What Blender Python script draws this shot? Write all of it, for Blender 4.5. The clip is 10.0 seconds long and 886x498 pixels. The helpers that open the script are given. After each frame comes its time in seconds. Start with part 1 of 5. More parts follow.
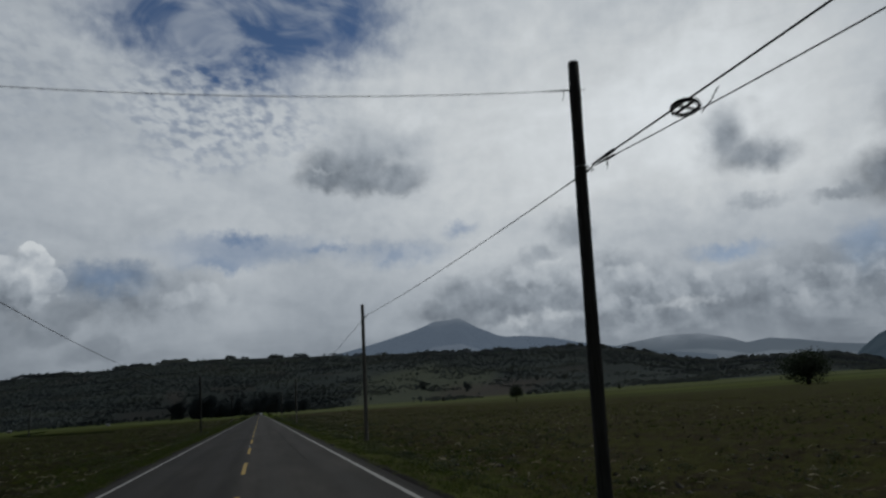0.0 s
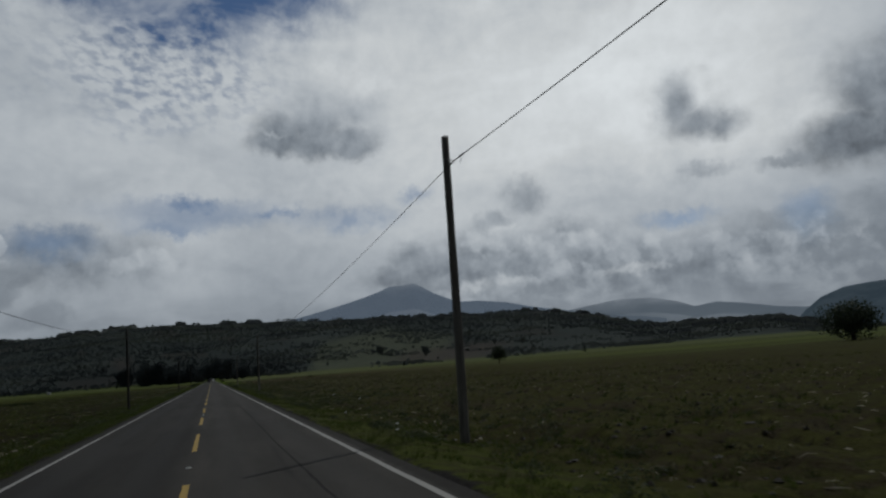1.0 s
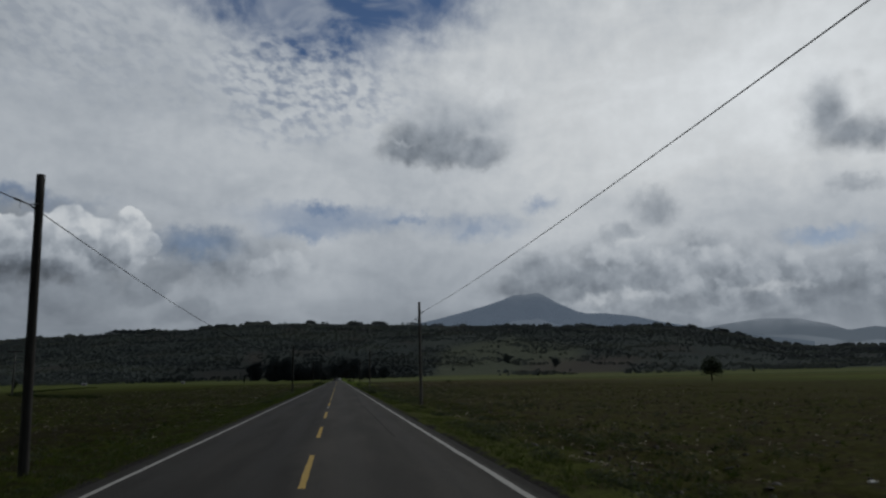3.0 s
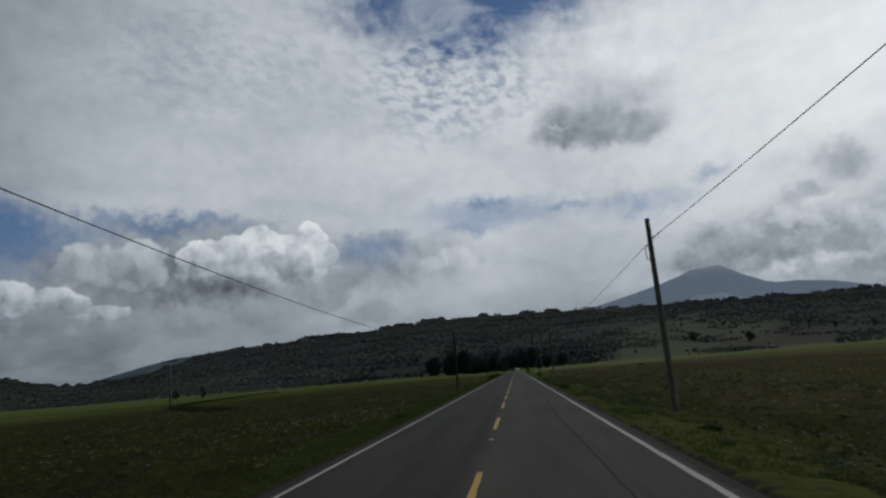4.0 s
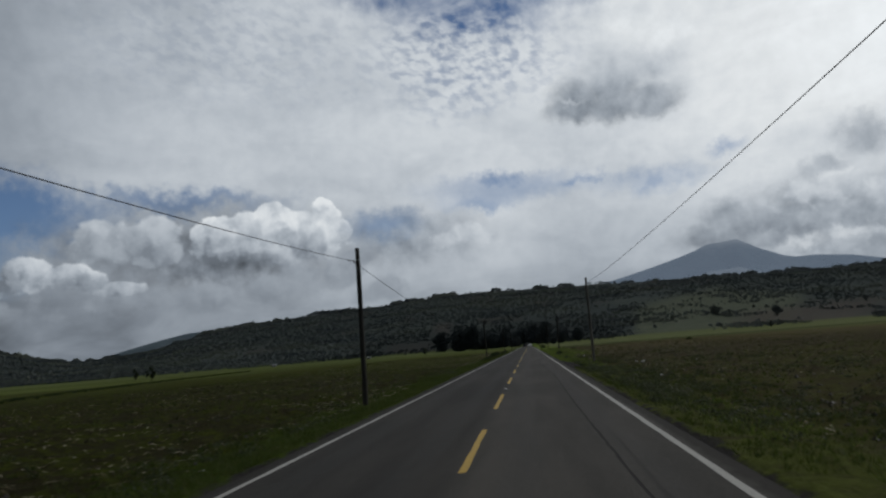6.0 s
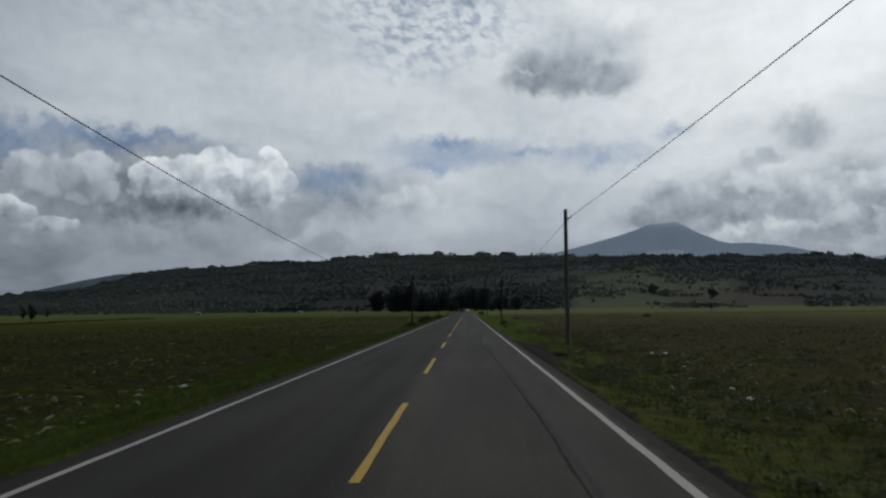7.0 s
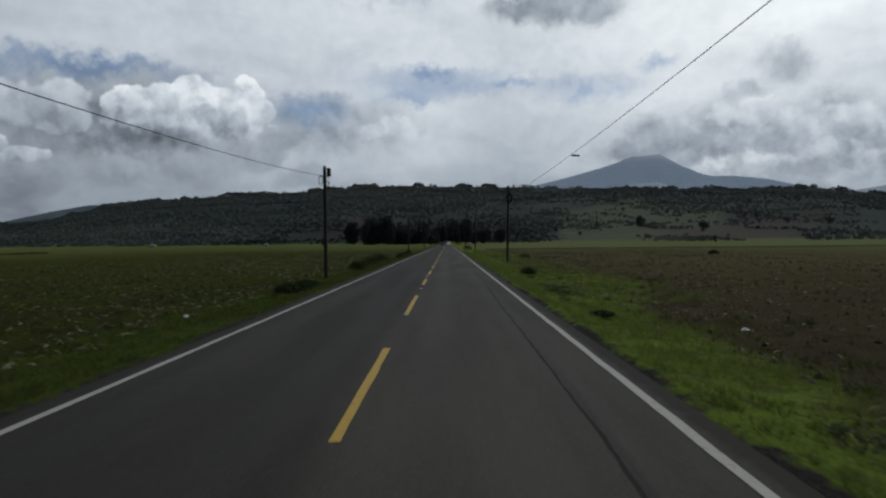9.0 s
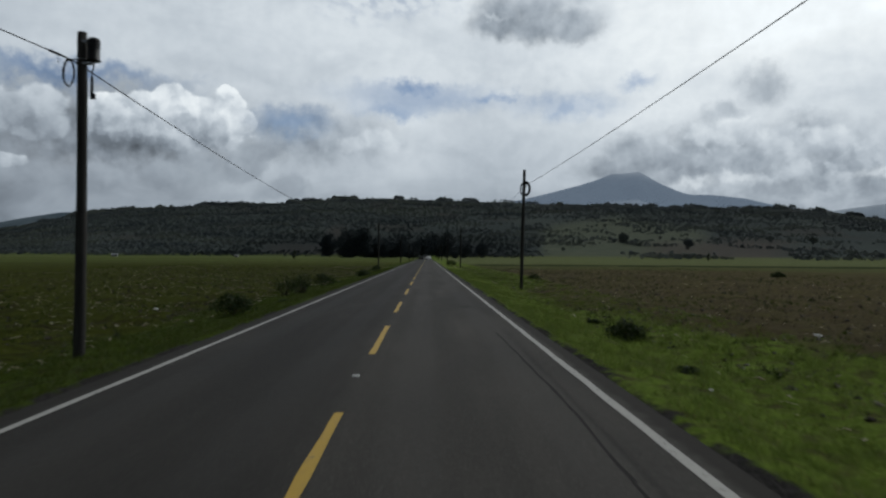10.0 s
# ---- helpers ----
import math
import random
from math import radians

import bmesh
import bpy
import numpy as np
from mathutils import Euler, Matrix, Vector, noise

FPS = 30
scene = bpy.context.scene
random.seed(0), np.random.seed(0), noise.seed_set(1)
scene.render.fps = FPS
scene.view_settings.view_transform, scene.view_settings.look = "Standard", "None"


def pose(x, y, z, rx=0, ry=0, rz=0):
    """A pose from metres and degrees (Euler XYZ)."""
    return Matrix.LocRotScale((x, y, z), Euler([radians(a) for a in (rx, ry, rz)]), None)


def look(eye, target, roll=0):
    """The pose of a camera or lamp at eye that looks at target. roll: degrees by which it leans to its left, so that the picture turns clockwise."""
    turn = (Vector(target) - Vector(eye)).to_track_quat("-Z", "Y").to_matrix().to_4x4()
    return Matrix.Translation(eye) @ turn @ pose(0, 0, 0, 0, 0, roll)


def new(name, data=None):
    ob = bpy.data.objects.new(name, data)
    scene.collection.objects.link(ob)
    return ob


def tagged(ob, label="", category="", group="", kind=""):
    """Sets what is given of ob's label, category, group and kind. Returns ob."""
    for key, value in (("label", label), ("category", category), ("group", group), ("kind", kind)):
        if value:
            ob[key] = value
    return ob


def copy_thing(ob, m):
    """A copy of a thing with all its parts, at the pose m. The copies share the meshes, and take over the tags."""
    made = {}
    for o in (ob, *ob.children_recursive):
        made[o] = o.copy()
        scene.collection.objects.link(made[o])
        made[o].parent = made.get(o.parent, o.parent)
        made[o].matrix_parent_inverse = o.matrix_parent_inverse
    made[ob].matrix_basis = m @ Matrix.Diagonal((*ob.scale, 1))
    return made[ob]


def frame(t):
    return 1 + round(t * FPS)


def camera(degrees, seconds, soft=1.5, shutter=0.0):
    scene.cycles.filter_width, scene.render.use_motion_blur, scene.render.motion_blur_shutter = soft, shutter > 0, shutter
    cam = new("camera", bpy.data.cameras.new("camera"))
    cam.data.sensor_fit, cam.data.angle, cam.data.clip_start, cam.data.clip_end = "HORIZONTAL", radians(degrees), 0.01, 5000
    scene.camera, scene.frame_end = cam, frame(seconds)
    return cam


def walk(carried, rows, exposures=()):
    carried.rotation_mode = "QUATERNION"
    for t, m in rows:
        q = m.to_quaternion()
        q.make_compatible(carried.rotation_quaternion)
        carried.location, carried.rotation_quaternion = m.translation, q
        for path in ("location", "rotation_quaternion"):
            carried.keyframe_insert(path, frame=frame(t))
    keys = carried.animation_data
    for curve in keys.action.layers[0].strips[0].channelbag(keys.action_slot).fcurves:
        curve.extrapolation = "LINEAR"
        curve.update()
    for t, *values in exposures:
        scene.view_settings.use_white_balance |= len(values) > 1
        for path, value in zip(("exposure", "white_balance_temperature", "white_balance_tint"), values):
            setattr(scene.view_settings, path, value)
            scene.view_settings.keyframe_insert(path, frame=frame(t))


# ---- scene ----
# the film camera brightens its picture as it tilts down to the road
EXPOSURES = [(0.0, -0.40, 6150, 7), (0.5, -0.44, 6200, 7), (1.0, -0.40, 6200, 7), (1.5, -0.08, 6200, 7), (2.2, -0.20, 6200, 8), (3.3, -0.42, 6200, 8), (3.6, -0.40, 6200, 8), (4.0, -0.12, 6200, 8), (4.5, -0.05, 6250, 8),
             (5.7, 0.0, 6250, 8), (7.0, 0.02, 6200, 7), (7.5, 0.18, 6150, 7), (8.0, 0.17, 6150, 7), (8.5, 0.06, 6150, 7), (9.0, 0.15, 6150, 7), (10.0, 0.2, 6150, 6)]
# the camera rides along the lane, held by hand in a car
cam = camera(64.15, 10.0, soft=2.3, shutter=0.1)
walk(cam, [
    (0.0, pose(0.444, 72.435, 1.544, 102.043, 4.024, -14.224)),
    (0.5, pose(0.410, 84.012, 1.549, 100.894, 4.213, -20.950)),
    (1.0, pose(0.410, 95.309, 1.544, 98.994, 4.542, -17.889)),
    (1.5, pose(0.400, 106.670, 1.550, 94.092, 2.631, -20.425)),
    (2.0, pose(0.400, 118.122, 1.556, 96.783, 2.562, -17.731)),
    (2.2, pose(0.404, 122.614, 1.552, 99.826, 1.470, -14.792)),
    (3.3, pose(0.543, 147.469, 1.542, 99.974, 1.674, -5.714)),
    (3.5, pose(0.559, 151.996, 1.518, 99.713, 1.795, -3.022)),
    (4.0, pose(0.729, 163.316, 1.579, 100.057, 4.631, 5.836)),
    (4.5, pose(0.843, 175.001, 1.572, 100.492, 4.448, 9.242)),
    (5.0, pose(0.944, 186.716, 1.582, 98.853, 3.376, 9.550)),
    (5.5, pose(1.004, 198.365, 1.564, 99.737, 5.528, 9.096)),
    (5.7, pose(0.996, 203.076, 1.558, 98.875, 5.779, 8.353)),
    (6.8, pose(1.036, 228.668, 1.573, 97.293, 0.689, 2.409)),
    (7.0, pose(1.050, 233.253, 1.563, 94.897, 0.645, 1.922)),
    (7.5, pose(1.058, 244.905, 1.572, 90.169, 2.034, -0.892)),
    (8.0, pose(1.030, 256.496, 1.592, 90.388, 1.094, 0.136)),
    (8.5, pose(1.002, 268.112, 1.625, 93.009, 2.077, 1.513)),
    (9.0, pose(0.937, 280.075, 1.623, 89.428, 0.557, 0.350)),
    (9.5, pose(0.894, 292.111, 1.591, 89.639, -1.152, -1.708)),
    (10.0, pose(0.889, 303.912, 1.618, 90.565, -0.410, -1.299)),
], exposures=EXPOSURES)

# ---------------------------------------------------------------- node helpers
class Net:
    """Small helper to write node trees as expressions."""

    def __init__(self, tree, flat=False):
        self.t, self.flat = tree, flat

    def add(self, kind):
        return self.t.nodes.new(kind)

    def put(self, sock, v):
        if isinstance(v, bpy.types.NodeSocket):
            self.t.links.new(v, sock)
        elif isinstance(v, (int, float)):
            sock.default_value = v if sock.type in ("VALUE", "INT") else (v, v, v) + ((1,) if sock.type == "RGBA" else ())
        else:
            sock.default_value = tuple(v) + ((1,) if sock.type == "RGBA" and len(v) == 3 else ())

    def m(self, op, *a):
        n = self.add("ShaderNodeMath")
        n.operation = op
        for s, v in zip(n.inputs, a):
            self.put(s, v)
        return n.outputs[0]

    def vm(self, op, *a):
        n = self.add("ShaderNodeVectorMath")
        n.operation = op
        for s, v in zip(n.inputs, a):
            self.put(s, v)
        return n.outputs["Value" if op in ("LENGTH", "DOT_PRODUCT", "DISTANCE") else "Vector"]

    def sm(self, x, lo, hi, a=0.0, b=1.0):
        """Smooth step of x between lo and hi, from a to b."""
        n = self.add("ShaderNodeMapRange")
        n.interpolation_type = "SMOOTHSTEP"
        for s, v in zip(n.inputs, (x, lo, hi, a, b)):
            self.put(s, v)
        return n.outputs[0]

    def lin(self, x, lo, hi, a=0.0, b=1.0):
        n = self.add("ShaderNodeMapRange")
        for s, v in zip(n.inputs, (x, lo, hi, a, b)):
            self.put(s, v)
        return n.outputs[0]

    def noise(self, vec, scale, detail=4.0, rough=0.55, dist=0.0, color=False):
        n = self.add("ShaderNodeTexNoise")
        n.noise_dimensions = "2D" if self.flat else "3D"
        self.put(n.inputs["Vector"], vec)
        for k, v in (("Scale", scale), ("Detail", detail), ("Roughness", rough), ("Distortion", dist)):
            n.inputs[k].default_value = v
        return n.outputs["Color" if color else "Fac"]

    def cell(self, vec, scale, out="Distance"):
        n = self.add("ShaderNodeTexVoronoi")
        self.put(n.inputs["Vector"], vec)
        n.inputs["Scale"].default_value = scale
        return n.outputs[out]

    def mix(self, f, a, b):
        n = self.add("ShaderNodeMix")
        n.data_type = "RGBA"
        self.put(n.inputs[0], f), self.put(n.inputs[6], a), self.put(n.inputs[7], b)
        return n.outputs[2]

    def xyz(self, v):
        n = self.add("ShaderNodeSeparateXYZ")
        self.put(n.inputs[0], v)
        return n.outputs

    def vec(self, x, y, z=0.0):
        n = self.add("ShaderNodeCombineXYZ")
        for s, v in zip(n.inputs, (x, y, z)):
            self.put(s, v)
        return n.outputs[0]


# ---------------------------------------------------------------- sky and sun
SUN_AZ, SUN_EL = 52.0, 47.0     # to the right of the road's course, above the horizon
world = bpy.data.worlds.new("sky")
scene.world = world
world.use_nodes = True
world.node_tree.nodes.clear()
W = Net(world.node_tree, True)
way = W.add("ShaderNodeTexCoord").outputs["Generated"]
dx, dy, dz = W.xyz(way)
AZ = W.m("MULTIPLY", W.m("ARCTAN2", dx, dy), 57.2958)
EL = W.m("MULTIPLY", W.m("ARCSINE", dz), 57.2958)
P = W.vec(AZ, EL)
PH = W.vec(W.m("MULTIPLY", AZ, 0.45), EL)           # stretched sideways, for layered cloud
warp = W.vm("SUBTRACT", W.noise(P, 0.22, 3, 0.6, color=True), (0.5, 0.5, 0.5))
warpf = W.vm("SUBTRACT", W.noise(P, 0.7, 4, 0.62, color=True), (0.5, 0.5, 0.5))
Q = W.vm("ADD", P, W.vm("ADD", W.vm("MULTIPLY", warp, (6.0, 4.0, 0.0)), W.vm("MULTIPLY", warpf, (3.6, 2.6, 0.0))))
QX, QY, _ = W.xyz(Q)
warpff = W.vm("SUBTRACT", W.noise(P, 1.9, 4, 0.6, color=True), (0.5, 0.5, 0.5))
SX, SY, _ = W.xyz(W.vm("ADD", P, W.vm("ADD", W.vm("MULTIPLY", warp, (1.5, 1.5, 0.0)), W.vm("ADD", W.vm("MULTIPLY", warpf, (1.5, 1.5, 0.0)), W.vm("MULTIPLY", warpff, (0.5, 0.5, 0.0))))))

def blob(cx, cy, rx, ry, soft=0.6, x=None, y=None):
    """1 inside an ellipse of the sky, fading out over its outer part; the edge is torn by the warped coordinates."""
    u = W.m("DIVIDE", W.m("SUBTRACT", x or QX, cx), rx)
    v = W.m("DIVIDE", W.m("SUBTRACT", y or QY, cy), ry)
    d = W.m("SQRT", W.m("ADD", W.m("MULTIPLY", u, u), W.m("MULTIPLY", v, v)))
    return W.sm(d, 1.0 - soft, 1.0 + soft * 0.3, 1.0, 0.0)


def top(*a):
    out = a[0]
    for b in a[1:]:
        out = W.m("MAXIMUM", out, b)
    return out


nishita = W.add("ShaderNodeTexSky")
nishita.sky_type, nishita.sun_disc, nishita.altitude = "NISHITA", False, 2500.0
nishita.sun_elevation, nishita.sun_rotation = radians(SUN_EL), radians(SUN_AZ)
blue = W.vm("MULTIPLY", nishita.outputs[0], (0.050, 0.0545, 0.060))

# the veil of high cloud: bright grey, brightest to the right of the road, duller to the left
n_big = W.noise(PH, 0.10, 4, 0.55)
n_mid = W.noise(PH, 0.30, 4, 0.54, 0.4)
n_fine = W.noise(P, 0.8, 3, 0.52)
n_iso = W.noise(P, 0.42, 4, 0.55)
n_rip = W.noise(W.vec(W.m("ADD", AZ, W.m("MULTIPLY", EL, 0.8)), W.m("SUBTRACT", W.m("MULTIPLY", EL, 1.5), W.m("MULTIPLY", AZ, 0.25))), 0.85, 3, 0.5, 0.15)
lum = W.m("ADD", W.lin(n_big, 0.3, 0.7, 0.54, 0.66), W.m("ADD", W.lin(n_mid, 0.3, 0.7, -0.045, 0.045), W.lin(n_fine, 0.3, 0.7, -0.02, 0.02)))
lum = W.m("ADD", lum, W.m("MULTIPLY", blob(24, 21, 24, 12, 0.9), 0.20))
lum = W.m("ADD", lum, W.m("MULTIPLY", blob(48, 22, 18, 12, 0.9), 0.24))
lum = W.m("MULTIPLY", lum, W.sm(AZ, -50.0, 8.0, 0.78, 1.0))
lum = W.m("MULTIPLY", lum, W.sm(EL, 1.0, 13.0, 0.58, 1.0))
# unseen sky overhead and behind dimmed to darken the ground, less near the horizon
ahead = W.vm("DOT_PRODUCT", way, (0.12, 0.95, 0.30))
lum = W.m("MULTIPLY", lum, W.m("MAXIMUM", W.sm(ahead, 0.46, 0.90, 0.05, 1.0), W.sm(EL, 8.0, 42.0, 0.36, 0.04)))

# how far the veil covers the blue
ripple_zone = top(blob(-3, 23.0, 10, 4.5, 0.8), W.m("MULTIPLY", blob(-22, 25, 14, 6, 0.9), 0.35))
hole = top(blob(-0.8, 31.4, 14.6, 7.2, 0.45), blob(-7, 36, 16, 6, 0.5))
hole_left = top(blob(-39, 11.6, 8, 3.0, 0.7), W.m("MULTIPLY", blob(-27, 12.7, 9, 1.3, 0.9), 0.8), blob(-46, 10, 10, 5, 0.6))
streaks = top(blob(10.6, 11.9, 5.0, 1.15, 0.9, SX, SY), blob(5.6, 12.7, 2.4, 0.5, 0.9, SX, SY), blob(-0.9, 13.5, 2.6, 0.6, 0.9, SX, SY), blob(16.6, 13.4, 1.6, 0.6, 0.9, SX, SY))
haze_blue = top(blob(-10.8, 10.1, 4.6, 1.7, 0.9, SX, SY), blob(-1, 12.6, 8, 1.4, 0.9, SX, SY), blob(37.4, 9.6, 3.4, 0.7, 0.9, SX, SY), blob(46.3, 8.2, 2.2, 2.2, 0.9, SX, SY))
cover = W.m("SUBTRACT", 1.0, W.m("MULTIPLY", hole, W.sm(n_mid, 0.40, 0.70, 1.0, 0.55)))
cover = W.m("SUBTRACT", cover, W.m("MULTIPLY", ripple_zone, W.sm(n_rip, 0.30, 0.64, 0.52, 0.0)))
cover = W.m("SUBTRACT", cover, W.m("MULTIPLY", hole_left, 0.97))
cover = W.m("SUBTRACT", cover, W.m("MULTIPLY", streaks, W.sm(n_fine, 0.35, 0.65, 0.48, 0.30)))
cover = W.m("SUBTRACT", cover, W.m("MULTIPLY", haze_blue, 0.50))
cover = W.m("MAXIMUM", cover, 0.0)


def tone(level):
    """The colour of cloud of a given brightness: bluish where thick and dark, nearly white where bright."""
    t = W.lin(level, 0.18, 0.75)
    return W.vec(W.m("MULTIPLY", level, W.lin(t, 0, 1, 0.885, 0.995)), W.m("MULTIPLY", level, W.lin(t, 0, 1, 0.985, 1.0)), W.m("MULTIPLY", level, W.lin(t, 0, 1, 1.125, 1.0)))


def grey(sky, mask, level, strength=1.0):
    """Thick cloud of its own brightness laid into the sky."""
    return W.mix(W.m("MULTIPLY", mask, strength), sky, tone(level))


sky = W.mix(cover, blue, tone(lum))


def puffs(vec, scale):
    """Rounded swellings of heaped cloud, 0 in the creases to 1 on the crowns."""
    n = W.add("ShaderNodeTexVoronoi")
    n.voronoi_dimensions, n.feature, n.normalize = "2D", "SMOOTH_F1", True
    W.put(n.inputs["Vector"], vec)
    n.inputs["Scale"].default_value, n.inputs["Detail"].default_value = scale, 2.5
    n.inputs["Roughness"].default_value, n.inputs["Smoothness"].default_value = 0.48, 0.6
    return W.lin(n.outputs["Distance"], 0.05, 0.62, 1.0, 0.0)


PW = W.vm("ADD", P, W.vm("MULTIPLY", warpf, (1.6, 1.3, 0.0)))
swell = puffs(PW, 0.40)
relief = W.m("SUBTRACT", swell, puffs(W.vm("ADD", PW, (0.42, 0.62, 0.0)), 0.40))     # lit from the upper right


def heap(sky, balls, base, light, dark, edge=0.16, rough=0.8, strength=1.0, lean=0.0, flat=0.8):
    """Heaped cloud: a union of balls with a swelling outline, brighter where it faces the sun, with a darker base."""
    body = None
    for cx, cy, rx, ry in balls:
        u, v = W.m("DIVIDE", W.m("SUBTRACT", AZ, cx), rx), W.m("DIVIDE", W.m("SUBTRACT", EL, cy), ry)
        d = W.m("SUBTRACT", 1.0, W.m("SQRT", W.m("ADD", W.m("MULTIPLY", u, u), W.m("MULTIPLY", v, v))))
        body = d if body is None else W.m("SMOOTH_MAX", body, d, 0.14)
    h = W.m("ADD", body, W.m("MULTIPLY", W.m("SUBTRACT", W.m("ADD", swell, W.lin(n_fine, 0.3, 0.7, -0.10, 0.10)), 0.58), rough))
    mask = W.m("MULTIPLY", W.sm(h, 0.0, edge), W.sm(W.m("ADD", EL, W.lin(n_mid, 0.3, 0.7, -flat, flat)), base - 1.3, base + 1.5))
    up = W.m("ADD", EL, W.m("MULTIPLY", W.m("SUBTRACT", AZ, balls[0][0]), lean))
    shade = W.m("ADD", W.sm(relief, -0.40, 0.38, 0.0, 0.40), W.m("ADD", W.sm(up, base + 0.6, base + 4.8, -0.04, 0.56), W.m("ADD", W.lin(n_iso, 0.3, 0.7, -0.13, 0.13), W.lin(n_fine, 0.3, 0.7, -0.05, 0.05))))
    return grey(sky, mask, W.lin(shade, 0.0, 1.0, dark, light), strength)


# dark-bellied patches of low cloud with bright rims above them
dapple = W.m("ADD", W.lin(n_iso, 0.3, 0.7, -0.06, 0.06), W.m("ADD", W.lin(n_fine, 0.3, 0.7, -0.03, 0.03), W.lin(relief, -0.4, 0.4, -0.04, 0.04)))


def patch(sky, mask, level, strength):
    return grey(sky, mask, W.m("ADD", dapple, level), strength)


def soft(cx, cy, rx, ry, edge=0.8):
    return blob(cx, cy, rx, ry, edge, SX, SY)


CX, CY, _ = W.xyz(W.vm("ADD", P, W.vm("ADD", W.vm("MULTIPLY", warp, (1.3, 1.3, 0.0)), W.vm("ADD", W.vm("MULTIPLY", warpf, (0.8, 0.8, 0.0)), W.vm("MULTIPLY", warpff, (0.35, 0.35, 0.0))))))


def calm(cx, cy, rx, ry, edge=0.7):
    """A cloud's body with a smooth, little torn outline."""
    return blob(cx, cy, rx, ry, edge, CX, CY)


def slope(az0, el0, rise, lo, hi):
    """Brightness that grows upwards and to the right from a corner of a cloud."""
    return W.sm(W.m("ADD", W.m("SUBTRACT", EL, el0), W.m("MULTIPLY", W.m("SUBTRACT", AZ, az0), 0.22)), 0.0, rise, lo, hi)


# a grey cloud above the road: a flat dark sole, a paler mass over it and bright shreds to its upper right
sky = patch(sky, top(soft(12.8, 22.6, 4.4, 2.2, 0.9), soft(9.6, 23.6, 2.6, 1.4, 0.9)), 0.76, 0.8)
sky = patch(sky, top(calm(5.9, 19.0, 2.7, 2.1), calm(8.8, 19.8, 3.3, 2.9), calm(11.7, 18.4, 2.8, 1.6, 0.8), calm(12.4, 20.6, 3.0, 1.8, 0.9)), slope(4.2, 17.4, 7.6, 0.22, 0.66), 1.0)
sky = patch(sky, top(calm(5.4, 18.0, 2.7, 1.1), calm(8.6, 17.8, 3.8, 1.3), calm(11.6, 17.4, 2.4, 1.0, 0.8)), slope(2.6, 16.4, 6.5, 0.24, 0.46), 0.95)
sky = patch(sky, soft(5.1, 18.9, 1.5, 0.35, 0.9), 0.52, 0.6)
# an arched cloud with a bright rim, and the dark bulk beyond it
sky = patch(sky, top(soft(37.0, 18.2, 1.8, 2.4, 0.8), soft(39.6, 19.9, 2.2, 0.8, 0.8), soft(40.6, 18.2, 2.4, 1.4, 0.9)), 0.82, 0.8)
sky = patch(sky, top(calm(38.3, 17.8, 1.8, 3.0, 0.9), calm(39.6, 16.4, 3.1, 1.6, 0.9), calm(41.4, 16.0, 2.1, 1.2, 0.9)), slope(37.0, 15.2, 6.0, 0.27, 0.46), 0.95)
sky = patch(sky, soft(39.7, 12.7, 2.4, 0.7, 0.9), 0.40, 0.7)
sky = patch(sky, soft(50.5, 15.2, 6.2, 4.6, 0.6), 0.76, 0.7)
sky = patch(sky, top(soft(56.0, 14.6, 7.0, 5.0, 0.5), calm(50.4, 13.2, 5.2, 2.6, 0.6), calm(52.0, 16.2, 3.8, 4.0, 0.7)), slope(47.0, 11.0, 9.0, 0.19, 0.30), 0.95)
sky = patch(sky, top(soft(51.8, 9.2, 2.2, 0.9, 0.8), soft(45.6, 12.4, 2.2, 0.6, 0.9)), 0.30, 0.7)
sky = patch(sky, top(soft(25.6, 12.5, 2.0, 1.8, 0.8), soft(23.2, 11.0, 1.8, 0.9, 0.9), soft(28.8, 9.6, 2.4, 1.3, 0.9)), 0.37, 0.8)
# grey cloud that sits on the mountain, with paler heaps beside it
sky = patch(sky, top(soft(22, 6.8, 9.0, 4.0, 0.8), soft(32, 5.8, 9.0, 3.8, 0.8), soft(44, 5.6, 10.0, 3.6, 0.8)), W.sm(W.m("ADD", relief, n_mid), 0.30, 0.85, 0.29, 0.48), 0.85)
sky = heap(sky, [(21.4, 9.4, 1.8, 1.0), (23.6, 9.3, 2.4, 1.3), (26.6, 8.8, 2.6, 1.4), (29.8, 8.2, 3.0, 1.3), (34.5, 7.4, 4.0, 1.4), (24.0, 7.4, 4.0, 1.2), (40.5, 6.8, 4.5, 1.4)], 5.8, 0.70, 0.32, 0.45, 0.9, 0.85)
sky = patch(sky, top(soft(20.6, 5.6, 2.2, 0.7, 0.9), soft(24.0, 6.0, 2.0, 0.5, 0.9), soft(33.5, 5.8, 3.0, 0.6, 0.9)), 0.62, 0.75)
sky = patch(sky, top(soft(16.2, 8.4, 2.3, 1.6, 0.7), soft(19.0, 7.6, 3.2, 1.3, 0.8), soft(15.4, 6.8, 3.6, 1.3, 0.9), soft(23.5, 7.0, 3.4, 0.9, 0.8)), slope(13.6, 6.0, 5.0, 0.23, 0.40), 0.9)
sky = patch(sky, top(soft(27.0, 5.2, 5.0, 0.9, 0.9), soft(37.0, 4.8, 6.5, 1.1, 0.9)), 0.29, 0.75)
sky = patch(sky, top(soft(16.4, 6.7, 3.2, 1.2, 0.9), soft(19.5, 6.3, 2.4, 0.7, 0.9)), 0.31, 0.9)
